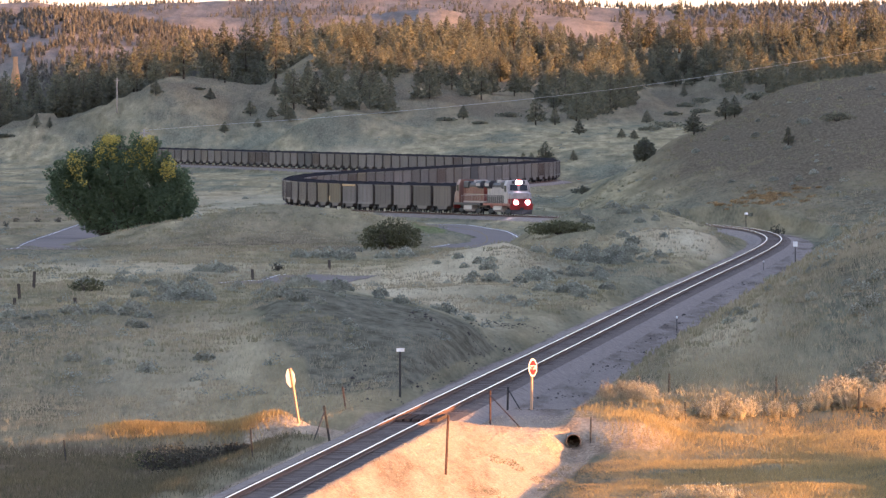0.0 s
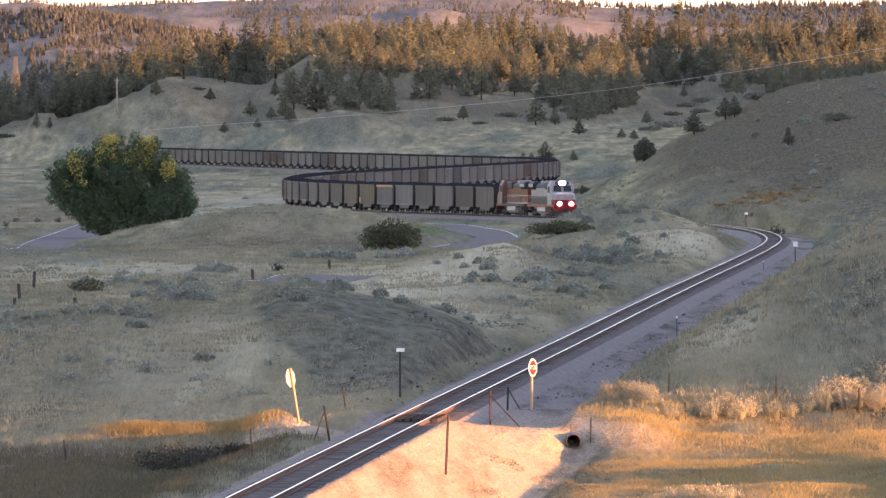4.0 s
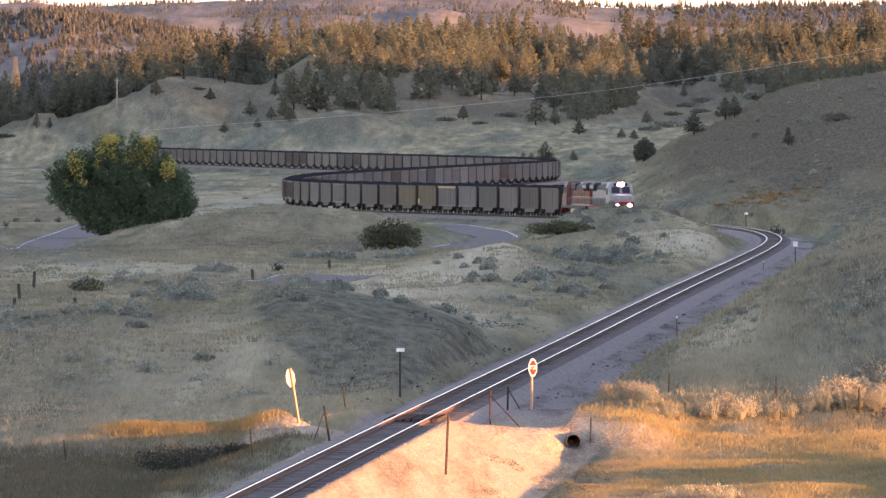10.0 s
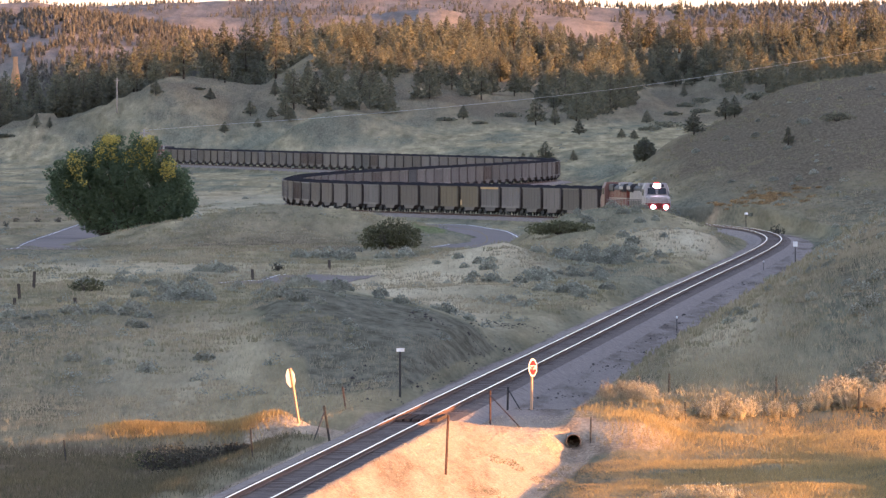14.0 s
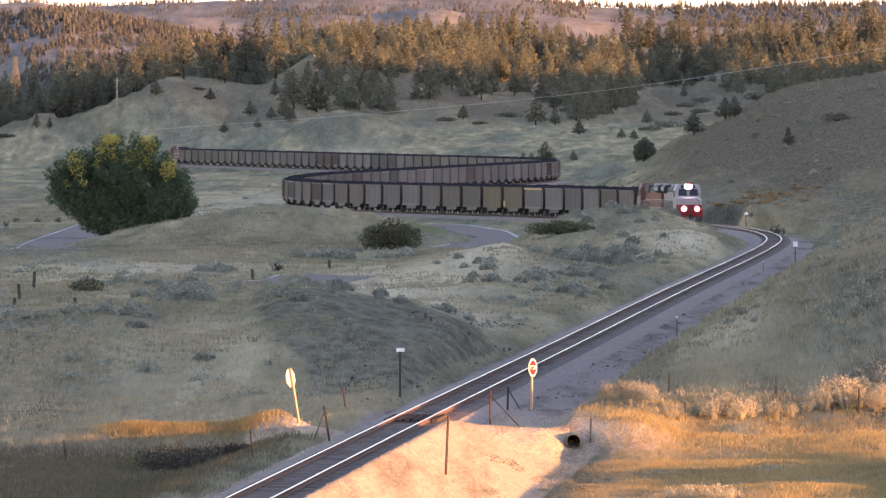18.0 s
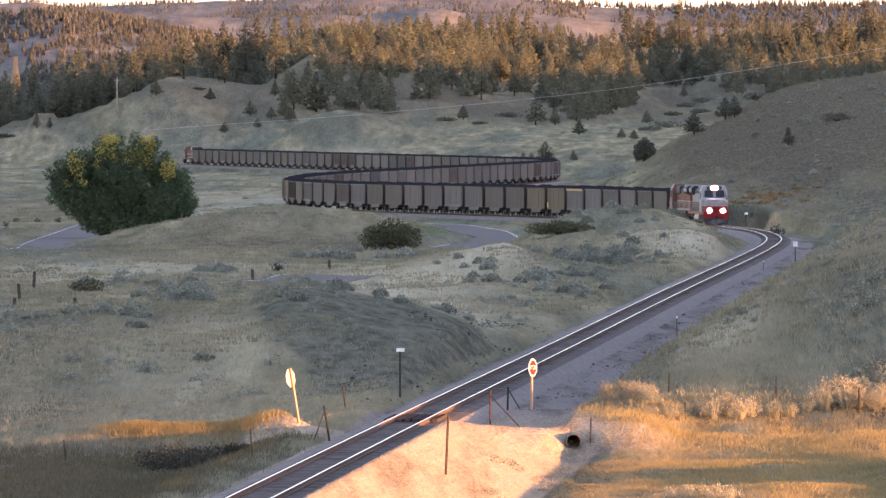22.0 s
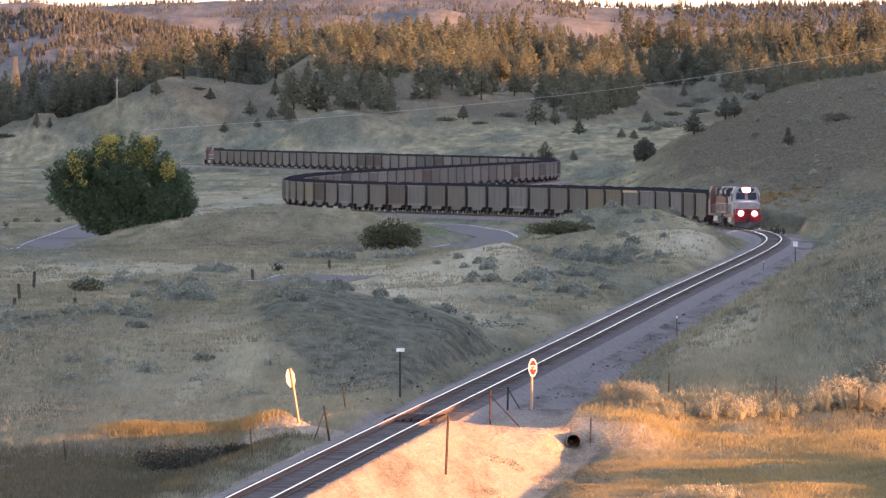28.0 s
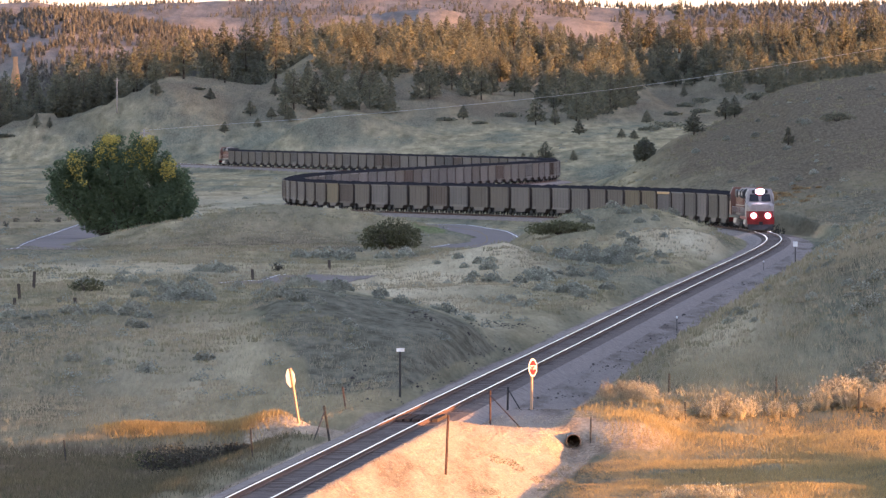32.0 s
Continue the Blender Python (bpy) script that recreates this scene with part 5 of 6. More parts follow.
def stop_sign(x, d, turn, lean, label, tall=2.35):
    sign = tagged(new("stop_sign"), label, "road sign", group="stop signs at the crossing")
    sign.matrix_basis = pose(x, d, ground_z(x, d) - 0.1, 0, lean, 0) @ pose(0, 0, 0, 0, 0, turn)
    part("post", boxes((-0.05, 0.05, -0.02, 0.07, 0, tall), bevel=0.008), M_SIGN_POST, sign, "pale wooden post")
    plate = part("plate", octagon(bmesh.new(), 0.415, -0.035, -0.024), M_SIGN_BACK, sign, "bare metal octagonal plate", m=pose(0, 0, tall - 0.4))
    part("border", octagon(bmesh.new(), 0.41, -0.039, -0.035), M_SIGN_WHITE, plate, "white border")
    part("face", octagon(bmesh.new(), 0.345, -0.043, -0.039), M_SIGN_RED, plate, "red face")
    text_part("lettering", "STOP", 0.27, M_SIGN_WHITE, plate, pose(0, -0.046, 0, 90, 0, 0))


stop_sign(3.9, 544, 62, 0, "red stop sign on a pale wooden post, glowing in low sun")
stop_sign(-6.0, 516, -118, -9, "leaning stop sign seen from its bare metal back")


def post(x, d, tall, label, material=M_STEEL_POST, lean=(0, 0), r=0.035, name="fence_post", brace=None, base=None):
    ob = tagged(new(name), label, "post", group="posts along the line")
    ob.matrix_basis = pose(x, d, ground_z(x, d) if base is None else base, lean[0], lean[1], 0)
    bm = bmesh.new()
    loft(bm, [[(-r, -r * 0.3, z), (-r * 0.2, -r * 0.4, z), (0, -r, z), (r * 0.2, -r * 0.4, z), (r, -r * 0.3, z), (r, 0, z), (-r, 0, z)] for z in (-0.3, tall)])
    part("shaft", bm, material, ob)
    if brace:
        b = bmesh.new()
        tube(b, (0, 0, tall * brace[2]), (brace[0], brace[1], -0.1), r * 0.7, r * 0.7, 6)
        part("brace", b, material, ob)
    return ob


T = "dark steel fence post standing in gravel and grass"
post(0.1, 458, 2.2, "tall rusty steel post on the sunlit gravel bank", M_POST_RUST, (0, 2.5), 0.045)
post(2.0, 526, 1.45, "rusty steel fence post with a diagonal brace", M_POST_RUST, (0, 0), 0.04, brace=(1.3, -3, 0.85))
post(2.87, 553, 1.1, "dark steel fence post with a diagonal brace", M_STEEL_POST, (0, 1.5), 0.045, brace=(0.7, -1, 0.9))
post(-4.63, 507, 1.45, "dark leaning fence post with a diagonal brace", M_STEEL_POST, (0, -9), 0.045, brace=(-0.75, -2, 0.85))
post(-4.3, 549, 1.0, "thin rusty leaning post by the crossing", M_POST_RUST, (0, -8), 0.03)
for x, d, h, ln in ((-15.3, 504, 0.85, -5), (-7.3, 476, 1.1, -4), (9.9, 545, 0.9, 1), (14.5, 541, 1.0, 0), (6.1, 514, 1.05, 1), (10.4, 534, 0.75, 0), (17.9, 535, 1.2, 0)):
    post(x, d, h, T, M_STEEL_POST, (0, ln), 0.03)
for x, d, h in ((-29.8, 905, 1.2), (-29.2, 857, 1.05), (-28.6, 830, 0.6), (-24.7, 835, 0.5), (-9.3, 1018, 0.8), (-14.6, 955, 0.9)):
    post(x, d, h, "weathered wooden fence post in the dry meadow", M_POST_WOOD, (0, random.Random(x).uniform(-4, 4)), 0.11)


def marker(x, d, tall, plate_w, plate_h, turn, label):
    ob = tagged(new("trackside_marker"), label, "marker post", group="markers along the line")
    ob.matrix_basis = pose(x, d, ground_z(x, d), 0, 0, turn)
    w = 0.04 if tall > 1.5 else 0.022
    part("post", boxes((-w, w, -0.03, 0.03, -0.2, tall)), M_STEEL_POST, ob)
    part("plate", boxes((-plate_w / 2, plate_w / 2, -0.05, -0.03, tall - plate_h, tall + 0.03), bevel=0.006), M_SIGN_WHITE, ob, "white marker plate")


marker(-2.0, 578, 2.25, 0.42, 0.13, 30, "dark post with a small white plate beside the track")
marker(31.6, 1115, 2.0, 0.42, 0.42, 0, "white square milepost marker on a dark post")
marker(34.9, 1432, 2.2, 0.5, 0.2, 30, "dark post with a small white plate beyond the curve")
marker(14.3, 760, 1.0, 0.1, 0.1, 0, "short thin marker stake at the gravel edge")
marker(27.6, 1070, 0.8, 0.1, 0.1, 0, "short thin marker stake at the gravel edge")


def switch_stand(x, d):
    ob = tagged(new("switch_stand"), "small dark steel switch stand beside the rails", "switch stand")
    ob.matrix_basis = pose(x, d, float(track_z(d)) - 0.2)
    part("base", boxes((-0.7, 0.7, -0.25, 0.25, -0.3, 0.2)), M_DARK, ob)
    bm = bmesh.new()
    tube(bm, (0, 0, 0.2), (0, 0, 1.0), 0.05, 0.05, 6)
    part("mast", bm, M_DARK, ob)
    part("target", boxes((-0.2, 0.2, -0.02, 0.02, 0.75, 1.0)), M_DARK, ob)


switch_stand(28.6, 1463)
switch_stand(26.9, 1485)


# ---- culvert ----
def culvert():
    x, d = 5.39, 517.6
    ob = tagged(new("culvert_pipe"), "corrugated steel culvert pipe under the gravel road", "culvert")
    ob.matrix_basis = pose(x, d, -0.82)
    bm = bmesh.new()
    ring = lambda r, y: [(r * math.cos(a), y, r * math.sin(a)) for a in [2 * math.pi * i / 24 for i in range(24)]]
    secs = [ring(0.30 + 0.012 * (i % 2), -4 + i * 0.25) for i in range(24)]
    loft(bm, secs, caps=False)
    loft(bm, [ring(0.28, -4 + i * 5.75) for i in range(2)][::-1], caps=False)
    loft(bm, [ring(0.313, -4.0), ring(0.28, -4.0)], caps=False)
    part("pipe", bm, M_CULVERT, ob)
    # dark disc closes the pipe in place of its unlit depth
    bm = bmesh.new()
    loft(bm, [ring(0.279, 1.5), ring(0.279, 1.6)])
    part("plug", bm, M_DARK, ob, "dark disc for the unlit inside of the pipe")


culvert()


# ---- loose stones on the sunlit bank ----
def build_stones(name, n, d0, d1, o0, o1, big, material, label):
    rs = np.random.RandomState(2)
    d = rs.uniform(d0, d1, n)
    x = track_x(d) + rs.uniform(o0, o1, n)
    ok = fbm(x / 2.0, d / 9.0) > (0.0 if big < 1.5 else 0.5)
    x, d = x[ok], d[ok]
    n = len(x)
    z = height(x, d)
    s = (rs.gamma(1.6, 0.009, n) + 0.009) * big
    corner = np.array([(1, 0, 0), (-1, 0, 0), (0, 1, 0), (0, -1, 0), (0, 0, 0.7), (0, 0, -0.7)], float)
    p = corner[None] * s[:, None, None] * rs.uniform(0.6, 1.4, (n, 6, 1))
    a = rs.uniform(0, 6.28, n)
    c, q = np.cos(a)[:, None], np.sin(a)[:, None]
    v = np.stack([p[..., 0] * c - p[..., 1] * q + x[:, None], p[..., 0] * q + p[..., 1] * c + d[:, None], p[..., 2] + z[:, None] + s[:, None] * 0.3], -1)
    f = np.array([(0, 2, 4), (2, 1, 4), (1, 3, 4), (3, 0, 4), (2, 0, 5), (1, 2, 5), (3, 1, 5), (0, 3, 5)])
    me = bpy.data.meshes.new(name)
    me.vertices.add(n * 6)
    me.vertices.foreach_set("co", v.reshape(-1))
    tri = (np.arange(n)[:, None, None] * 6 + f[None]).reshape(-1)
    me.loops.add(len(tri))
    me.loops.foreach_set("vertex_index", tri.astype(np.int32))
    me.polygons.add(len(tri) // 3)
    me.polygons.foreach_set("loop_start", (np.arange(len(tri) // 3) * 3).astype(np.int32))
    me.update(calc_edges=True)
    me.materials.append(material)
    tagged(new(name, me), label, "stones", kind="stuff")


build_stones("loose_stones", 22000, 398, 534, 2.0, 7.6, 0.66, M_STONE, "pale loose gravel stones on the bank")
build_stones("dark_clods", 1300, 540, 1000, 2.6, 7.2, 1.7, M_CLOD, "dark clods and debris scattered on the service gravel")
build_stones("bank_clods", 1500, 560, 760, -7.5, -2.8, 1.8, M_CLOD, "dark clods of earth on the cutting bank")


# ---- wire, poles, rock ----
def wire():
    pts = ((55.45, 1250.0, 21.41), (42.51, 1343.8, 19.2), (29.57, 1437.5, 17.15), (16.62, 1531.2, 15.47), (3.68, 1625.0, 14.19), (-9.26, 1718.8, 13.1), (-22.2, 1812.5, 12.15), (-35.15, 1906.2, 11.33), (-48.09, 2000.0, 10.42))
    cu = bpy.data.curves.new("power_line", "CURVE")
    cu.dimensions, cu.bevel_depth = "3D", 0.015
    sp = cu.splines.new("POLY")
    fx, fz = spline(range(9), [p[0] for p in pts]), spline(range(9), [p[2] for p in pts])
    fy = spline(range(9), [p[1] for p in pts])
    us = np.linspace(0, 8, 60)
    sp.points.add(len(us) - 1)
    for q, u in zip(sp.points, us):
        q.co = (float(fx(u)), float(fy(u)), float(fz(u)), 1)
    cu.materials.append(M_WIRE)
    tagged(new("power_line", cu), "thin pale power line sagging across the valley", "power line")


wire()


def utility_pole(x, d, top):
    z = ground_z(x, d)
    ob = tagged(new("utility_pole"), "weathered grey wooden utility pole on the slope", "utility pole")
    ob.matrix_basis = pose(x, d, z)
    bm = bmesh.new()
    tube(bm, (0, 0, -1), (0, 0, top - z), 0.24, 0.15, 8)
    part("shaft", bm, M_POLE, ob)
    part("crossarm", boxes((-1.0, 1.0, -0.07, 0.07, top - z - 0.7, top - z - 0.5)), M_POLE, ob)


utility_pole(-94.4, 3600, 23.8)
utility_pole(55.45, 1250, 21.6)
utility_pole(-48.09, 2000, 10.6)


def rock_pillar():
    x, d = -141.0, 4100.0
    rnd = random.Random(8)
    z = ground_z(x, d)
    bm = bmesh.new()
    secs = []
    for i in range(9):
        r = 2.4 * (1 - 0.085 * i) * rnd.uniform(0.75, 1.15)
        secs.append([(r * rnd.uniform(0.75, 1.2) * math.cos(a), r * rnd.uniform(0.75, 1.2) * math.sin(a), -2 + i * (32.4 - z + 2) / 8) for a in [2 * math.pi * k / 9 for k in range(9)]])
    loft(bm, secs)
    ob = tagged(new("rock_pillar", finish(bm, "rock_pillar", M_ROCK)), "orange sandstone pillar above the pines", "rock")
    ob.matrix_basis = pose(x, d, z)


rock_pillar()


# ---- train ----
CAR_LEN, LOCO_LEN = 16.18, 23.3
HALF_TURN = pose(0, 0, 0, 0, 0, 180)


def wheelset_mesh():
    bm = bmesh.new()
    for y in (-0.7525, 0.7525):
        tube(bm, (0, y - 0.065, 0), (0, y + 0.065, 0), 0.48, 0.48, 16)
        tube(bm, (0, y - 0.09 if y < 0 else y + 0.02, 0), (0, y - 0.02 if y < 0 else y + 0.09, 0), 0.2, 0.2, 10)
    tube(bm, (0, -0.75, 0), (0, 0.75, 0), 0.09, 0.09, 8)
    return finish(bm, "wheelset", M_DARK)


WHEELSET = wheelset_mesh()


def truck_mesh(base=1.78, axles=2):
    bm = bmesh.new()
    half = base * (axles - 1) / 2
    for y in (-1.0, 1.0):
        loft(bm, [[(x, y - 0.09, a), (x, y + 0.09, a), (x, y + 0.09, b), (x, y - 0.09, b)] for x, a, b in
                  ((-half - 0.35, 0.4, 0.66), (-half * 0.55, 0.34, 0.74), (-0.35, 0.22, 0.8), (0.35, 0.22, 0.8), (half * 0.55, 0.34, 0.74), (half + 0.35, 0.4, 0.66))])
    box(bm, -0.22, 0.22, -1.0, 1.0, 0.4, 0.75)
    for x in (-0.12, 0.0, 0.12):
        for y in (-1.0, 1.0):
            tube(bm, (x, y * 1.02, 0.3), (x, y * 1.02, 0.55), 0.055, 0.055, 6)
    return finish(bm, "truck", M_DARK)


TRUCK2, TRUCK3 = truck_mesh(), truck_mesh(1.9, 3)


def car_body_meshes(kind, material):
    """A coal gondola's panels, chords and sills, with slanted ends and side ribs: name, mesh and pose of each."""
    L, W, zs, zt = 7.0, 1.52, 1.12, 3.62
    bm = bmesh.new()
    box(bm, -L, L, W - 0.07, W, zs, zt)
    box(bm, -L + 0.2, L - 0.2, W, W + 0.05, zs - 0.14, zs + 0.1)
    n, w = (11, 0.06) if kind else (7, 0.022)
    for i in range(n):
        x = -L + 0.5 + i * (2 * L - 1.0) / (n - 1)
        box(bm, x - w, x + w, W, W + w, zs + 0.1, zt - 0.06)
    side = finish(bm, "side_panel", material)
    bm = bmesh.new()
    loft(bm, [[(L, -W + 0.08, zt), (L, W - 0.08, zt), (L + 0.06, W - 0.08, zt), (L + 0.06, -W + 0.08, zt)],
              [(L - 0.35, -W + 0.08, zs), (L - 0.35, W - 0.08, zs), (L - 0.29, W - 0.08, zs), (L - 0.29, -W + 0.08, zs)]])
    box(bm, L - 0.1, L + 0.1, -W - 0.05, W + 0.05, zt - 0.02, zt + 0.1)
    end = finish(bm, "end_panel", M_CAR_END)
    chord = finish(boxes((-L - 0.05, L + 0.05, W - 0.01, W + 0.09, zt - 0.06, zt + 0.104)), "top_chord", material)
    floor_ = finish(boxes((-L + 0.3, L - 0.3, -W + 0.07, W - 0.07, zs - 0.02, zs + 0.1)), "tub_floor", material)
    sill = finish(boxes((-7.9, 7.9, -0.32, 0.32, 0.78, 1.09)), "centre_sill", M_DARK)
    return [(m, p) for m in (side, end, chord) for p in (Matrix(), HALF_TURN)] + [(floor_, Matrix()), (sill, Matrix())]


def tub_belly_mesh(material):
    bm = bmesh.new()
    for y in (-1, 1):
        ys = (0.36, 1.5) if y > 0 else (-1.5, -0.36)
        loft(bm, [[(x, ys[0], b), (x, ys[1], b), (x, ys[1], 1.1), (x, ys[0], 1.1)] for x, b in ((-4.3, 1.05), (-3.2, 0.52), (3.2, 0.52), (4.3, 1.05))])
    return finish(bm, "belly", material)


def coal_mesh(seed):
    rnd = random.Random(seed)
    nx, ny = 26, 7
    xs = np.linspace(-6.9, 6.9, nx)
    ys = np.linspace(-1.45, 1.45, ny)
    X, Y = np.meshgrid(xs, ys, indexing="ij")
    ph = rnd.uniform(0, 6)
    Z = 3.56 + 0.6 * (1 - (Y / 1.45) ** 2) * sstep(7.1, 5.4, np.abs(X)) * (0.8 + 0.2 * np.sin(X * 1.1 + ph)) + (fbm(X * 1.3 + seed * 5, Y * 1.3) - 0.5) * 0.28
    return grid_mesh("coal_load", X, Y, Z, M_COAL)


def ladder_mesh():
    bm = bmesh.new()
    for y in (-0.2, 0.2):
        box(bm, -0.02, 0.02, y - 0.02, y + 0.02, 0.9, 3.6)
    for i in range(7):
        box(bm, -0.02, 0.02, -0.2, 0.2, 1.0 + i * 0.38, 1.04 + i * 0.38)
    return finish(bm, "ladder", M_CARS[2])


def coupler_mesh():
    bm = bmesh.new()
    box(bm, 7.6, 8.02, -0.12, 0.12, 0.76, 0.98)
    box(bm, 7.96, 8.1, -0.2, 0.2, 0.72, 1.02)
    return finish(bm, "coupler", M_DARK)


def end_gear_mesh():
    """Brake platform and cross bracing on the car's end."""
    bm = bmesh.new()
    box(bm, 6.7, 7.85, -1.35, 1.35, 1.0, 1.06)
    for y in (-1.2, 1.2):
        tube(bm, (7.6, y, 1.05), (7.08, y * 0.9, 3.4), 0.045, 0.045, 5)
    tube(bm, (7.3, 0.7, 1.9), (7.22, 0.7, 1.9), 0.28, 0.28, 12)
    return finish(bm, "end_gear", M_DARK)


LADDER, COUPLER, END_GEAR = ladder_mesh(), coupler_mesh(), end_gear_mesh()
COALS = [coal_mesh(s) for s in range(5)]
CAR_LABELS = ("weathered grey aluminium coal gondola heaped with black coal", "dusty tan coal gondola heaped with black coal",
              "pale whitish ribbed coal gondola heaped with black coal", "rusty brown steel coal gondola heaped with black coal",
              "faded ochre yellow coal gondola heaped with black coal", "black painted coal gondola heaped with black coal")
CAR_BODIES = [(car_body_meshes(k in (2, 3), M_CARS[k]), tub_belly_mesh(M_CARS[0] if k != 5 else M_CARS[5])) for k in range(6)]


def coal_car(kind, seed):
    car = tagged(new("coal_car"), CAR_LABELS[kind], "rail car", group="coal cars of the train")
    for me, m in CAR_BODIES[kind][0]:
        part(me.name.split(".")[0], me, None, car, m=m)
    part("belly", CAR_BODIES[kind][1], None, car, "pale rounded lower tubs")
    part("coal_load", COALS[seed % 5], None, car, "heaped black coal")
    for m in (Matrix(), HALF_TURN):
        part("coupler", COUPLER, None, car, m=m)
        part("end_gear", END_GEAR, None, car, m=m)
        part("ladder", LADDER, None, car, m=m @ pose(6.85, -1.6, 0, 0, 0, 90))
    for x in (-5.9, 5.9):
        truck = part("truck", TRUCK2, None, car, "dark steel truck", m=pose(x, 0, 0))
        for w in (-0.89, 0.89):
            part("wheelset", WHEELSET, None, truck, m=pose(w, 0, 0.48))
    return car


def roof_cap():
    bm = bmesh.new()
    s = [(-0.98, 3.66), (-0.98, 3.97), (-0.68, 4.28), (0.68, 4.28), (0.98, 3.97), (0.98, 3.66)]
    loft(bm, [[(x, y, z) for y, z in s] for x in (-10.22, 5.88)])
    return bm


def locomotive(lead, label):
    """A six-axle diesel locomotive; x forward."""
    loco = tagged(new("locomotive"), label, "locomotive", group="locomotives of the train")
    hood_m = M_LOCO_WHITE if lead else M_LOCO_ORANGE
    # frame and walkway
    bm = bmesh.new()
    box(bm, -10.6, 10.7, -1.5, 1.5, 1.25, 1.55)
    box(bm, -10.3, 10.3, -0.6, 0.6, 0.85, 1.25)
    part("frame", bm, M_LOCO_RED if lead else M_LOCO_DARK, loco)
    # fuel tank
    bm = bmesh.new()
    sec = [(-1.35, 1.2), (-1.42, 0.7), (-1.1, 0.38), (1.1, 0.38), (1.42, 0.7), (1.35, 1.2)]
    loft(bm, [[(x, y, z) for y, z in sec] for x in (-3.2, 3.2)])
    part("fuel_tank", bm, M_LOCO_CREAM, loco)
    # long hood with bevelled roof
    def hood(x0, x1, w, z1):
        b = bmesh.new()
        s = [(-w, 1.55), (-w, z1 - 0.3), (-w + 0.3, z1), (w - 0.3, z1), (w, z1 - 0.3), (w, 1.55)]
        loft(b, [[(x, y, z) for y, z in s] for x in (x0, x1)])
        return b
    part("long_hood", hood(-10.2, 5.9, 0.95, 4.25), hood_m, loco)
    bm = bmesh.new()
    flare = [(-0.97, 3.45), (-1.38, 3.75), (-1.38, 4.25), (-1.1, 4.5), (1.1, 4.5), (1.38, 4.25), (1.38, 3.75), (0.97, 3.45)]
    loft(bm, [[(x, y, z) for y, z in flare] for x in (-10.0, -6.4)])
    part("radiator_section", bm, M_LOCO_DARK, loco, "dark flared radiator housing under the roof line")
    for y in (-1.385, 1.385):
        part("radiator_grille", boxes((-9.8, -6.6, y - 0.012, y + 0.012, 3.82, 4.2)), M_LOCO_WHITE, loco, "pale radiator grille")
    bm = boxes((1.0, 5.0, -1.12, 1.12, 3.5, 4.42), bevel=0.12)
    part("dynamic_brake", bm, M_LOCO_DARK, loco, "dark roof equipment housing")
    for spec in ((-5.6, -4.4, -0.6, 0.6, 4.25, 4.5), (-3.4, -1.6, -0.8, 0.8, 4.25, 4.62), (-0.9, 0.3, -0.55, 0.55, 4.25, 4.48)):
        part("roof_fan", boxes(spec, bevel=0.05), M_LOCO_WHITE if spec[0] == -3.4 else M_LOCO_DARK, loco)
    for z0, z1 in (((1.56, 2.6),) if lead else ((1.58, 1.78), (2.62, 2.72))):
        part("stripe", boxes((-10.25, 5.8, -0.995, 0.995, z0, z1)), M_LOCO_DARK if lead else M_LOCO_CREAM, loco, "dark lower band" if lead else "cream stripe")
    part("roof", roof_cap(), M_LOCO_DARK, loco, "dark sooty roof")
    for i in range(12):
        b = boxes((-9.6 + i * 1.25, -8.6 + i * 1.25, -0.985, 0.985, 1.75, 3.6))
        part("hood_door", b, hood_m, loco)
    # cab: wide, raked windscreen
    bm = bmesh.new()
    w, wt = 1.54, 1.25
    loft(bm, [[(5.9, -w, 1.55), (5.9, w, 1.55), (5.9, w, 4.0), (5.9, wt, 4.65), (5.9, -wt, 4.65), (5.9, -w, 4.0)],
              [(8.0, -w, 1.55), (8.0, w, 1.55), (8.0, w, 4.0), (8.0, wt, 4.65), (8.0, -wt, 4.65), (8.0, -w, 4.0)],
              [(8.75, -w, 1.55), (8.75, w, 1.55), (8.6, w, 3.15), (8.15, wt, 4.5), (8.15, -wt, 4.5), (8.6, -w, 3.15)]])
    cab = part("cab", bm, M_LOCO_WHITE if lead else M_LOCO_SALMON, loco)
    # short nose
    bm = bmesh.new()
    s0 = [(-1.5, 1.55), (-1.5, 2.9), (-1.15, 3.15), (1.15, 3.15), (1.5, 2.9), (1.5, 1.55)]
    s1 = [(-1.15, 1.55), (-1.15, 2.7), (-0.9, 2.95), (0.9, 2.95), (1.15, 2.7), (1.15, 1.55)]
    loft(bm, [[(8.5, y, z) for y, z in s0], [(9.6, y, z) for y, z in s0], [(10.15, y, z) for y, z in s1]])
    part("nose", bm, M_LOCO_WHITE if lead else M_LOCO_SALMON, loco)
    bm = bmesh.new()
    s0 = [(-1.52, 1.56), (-1.52, 2.2), (1.52, 2.2), (1.52, 1.56)]
    s1 = [(-1.17, 1.56), (-1.17, 2.2), (1.17, 2.2), (1.17, 1.56)]
    loft(bm, [[(8.8, y, z) for y, z in s0], [(9.61, y, z) for y, z in s0], [(10.17, y, z) for y, z in s1]])
    part("nose_band", bm, M_LOCO_RED if lead else M_LOCO_ORANGE, loco, "red painted lower nose")
    for y in (-0.66, 0.66):
        b = bmesh.new()
        loft(b, [[(8.60, y - 0.52, 3.28), (8.60, y + 0.52, 3.28), (8.66, y + 0.52, 3.28), (8.66, y - 0.52, 3.28)],
                 [(8.32, y - 0.46, 4.05), (8.32, y + 0.46, 4.05), (8.38, y + 0.46, 4.05), (8.38, y - 0.46, 4.05)]])
        part("windscreen", b, M_GLASS, cab, "dark cab windscreen pane")
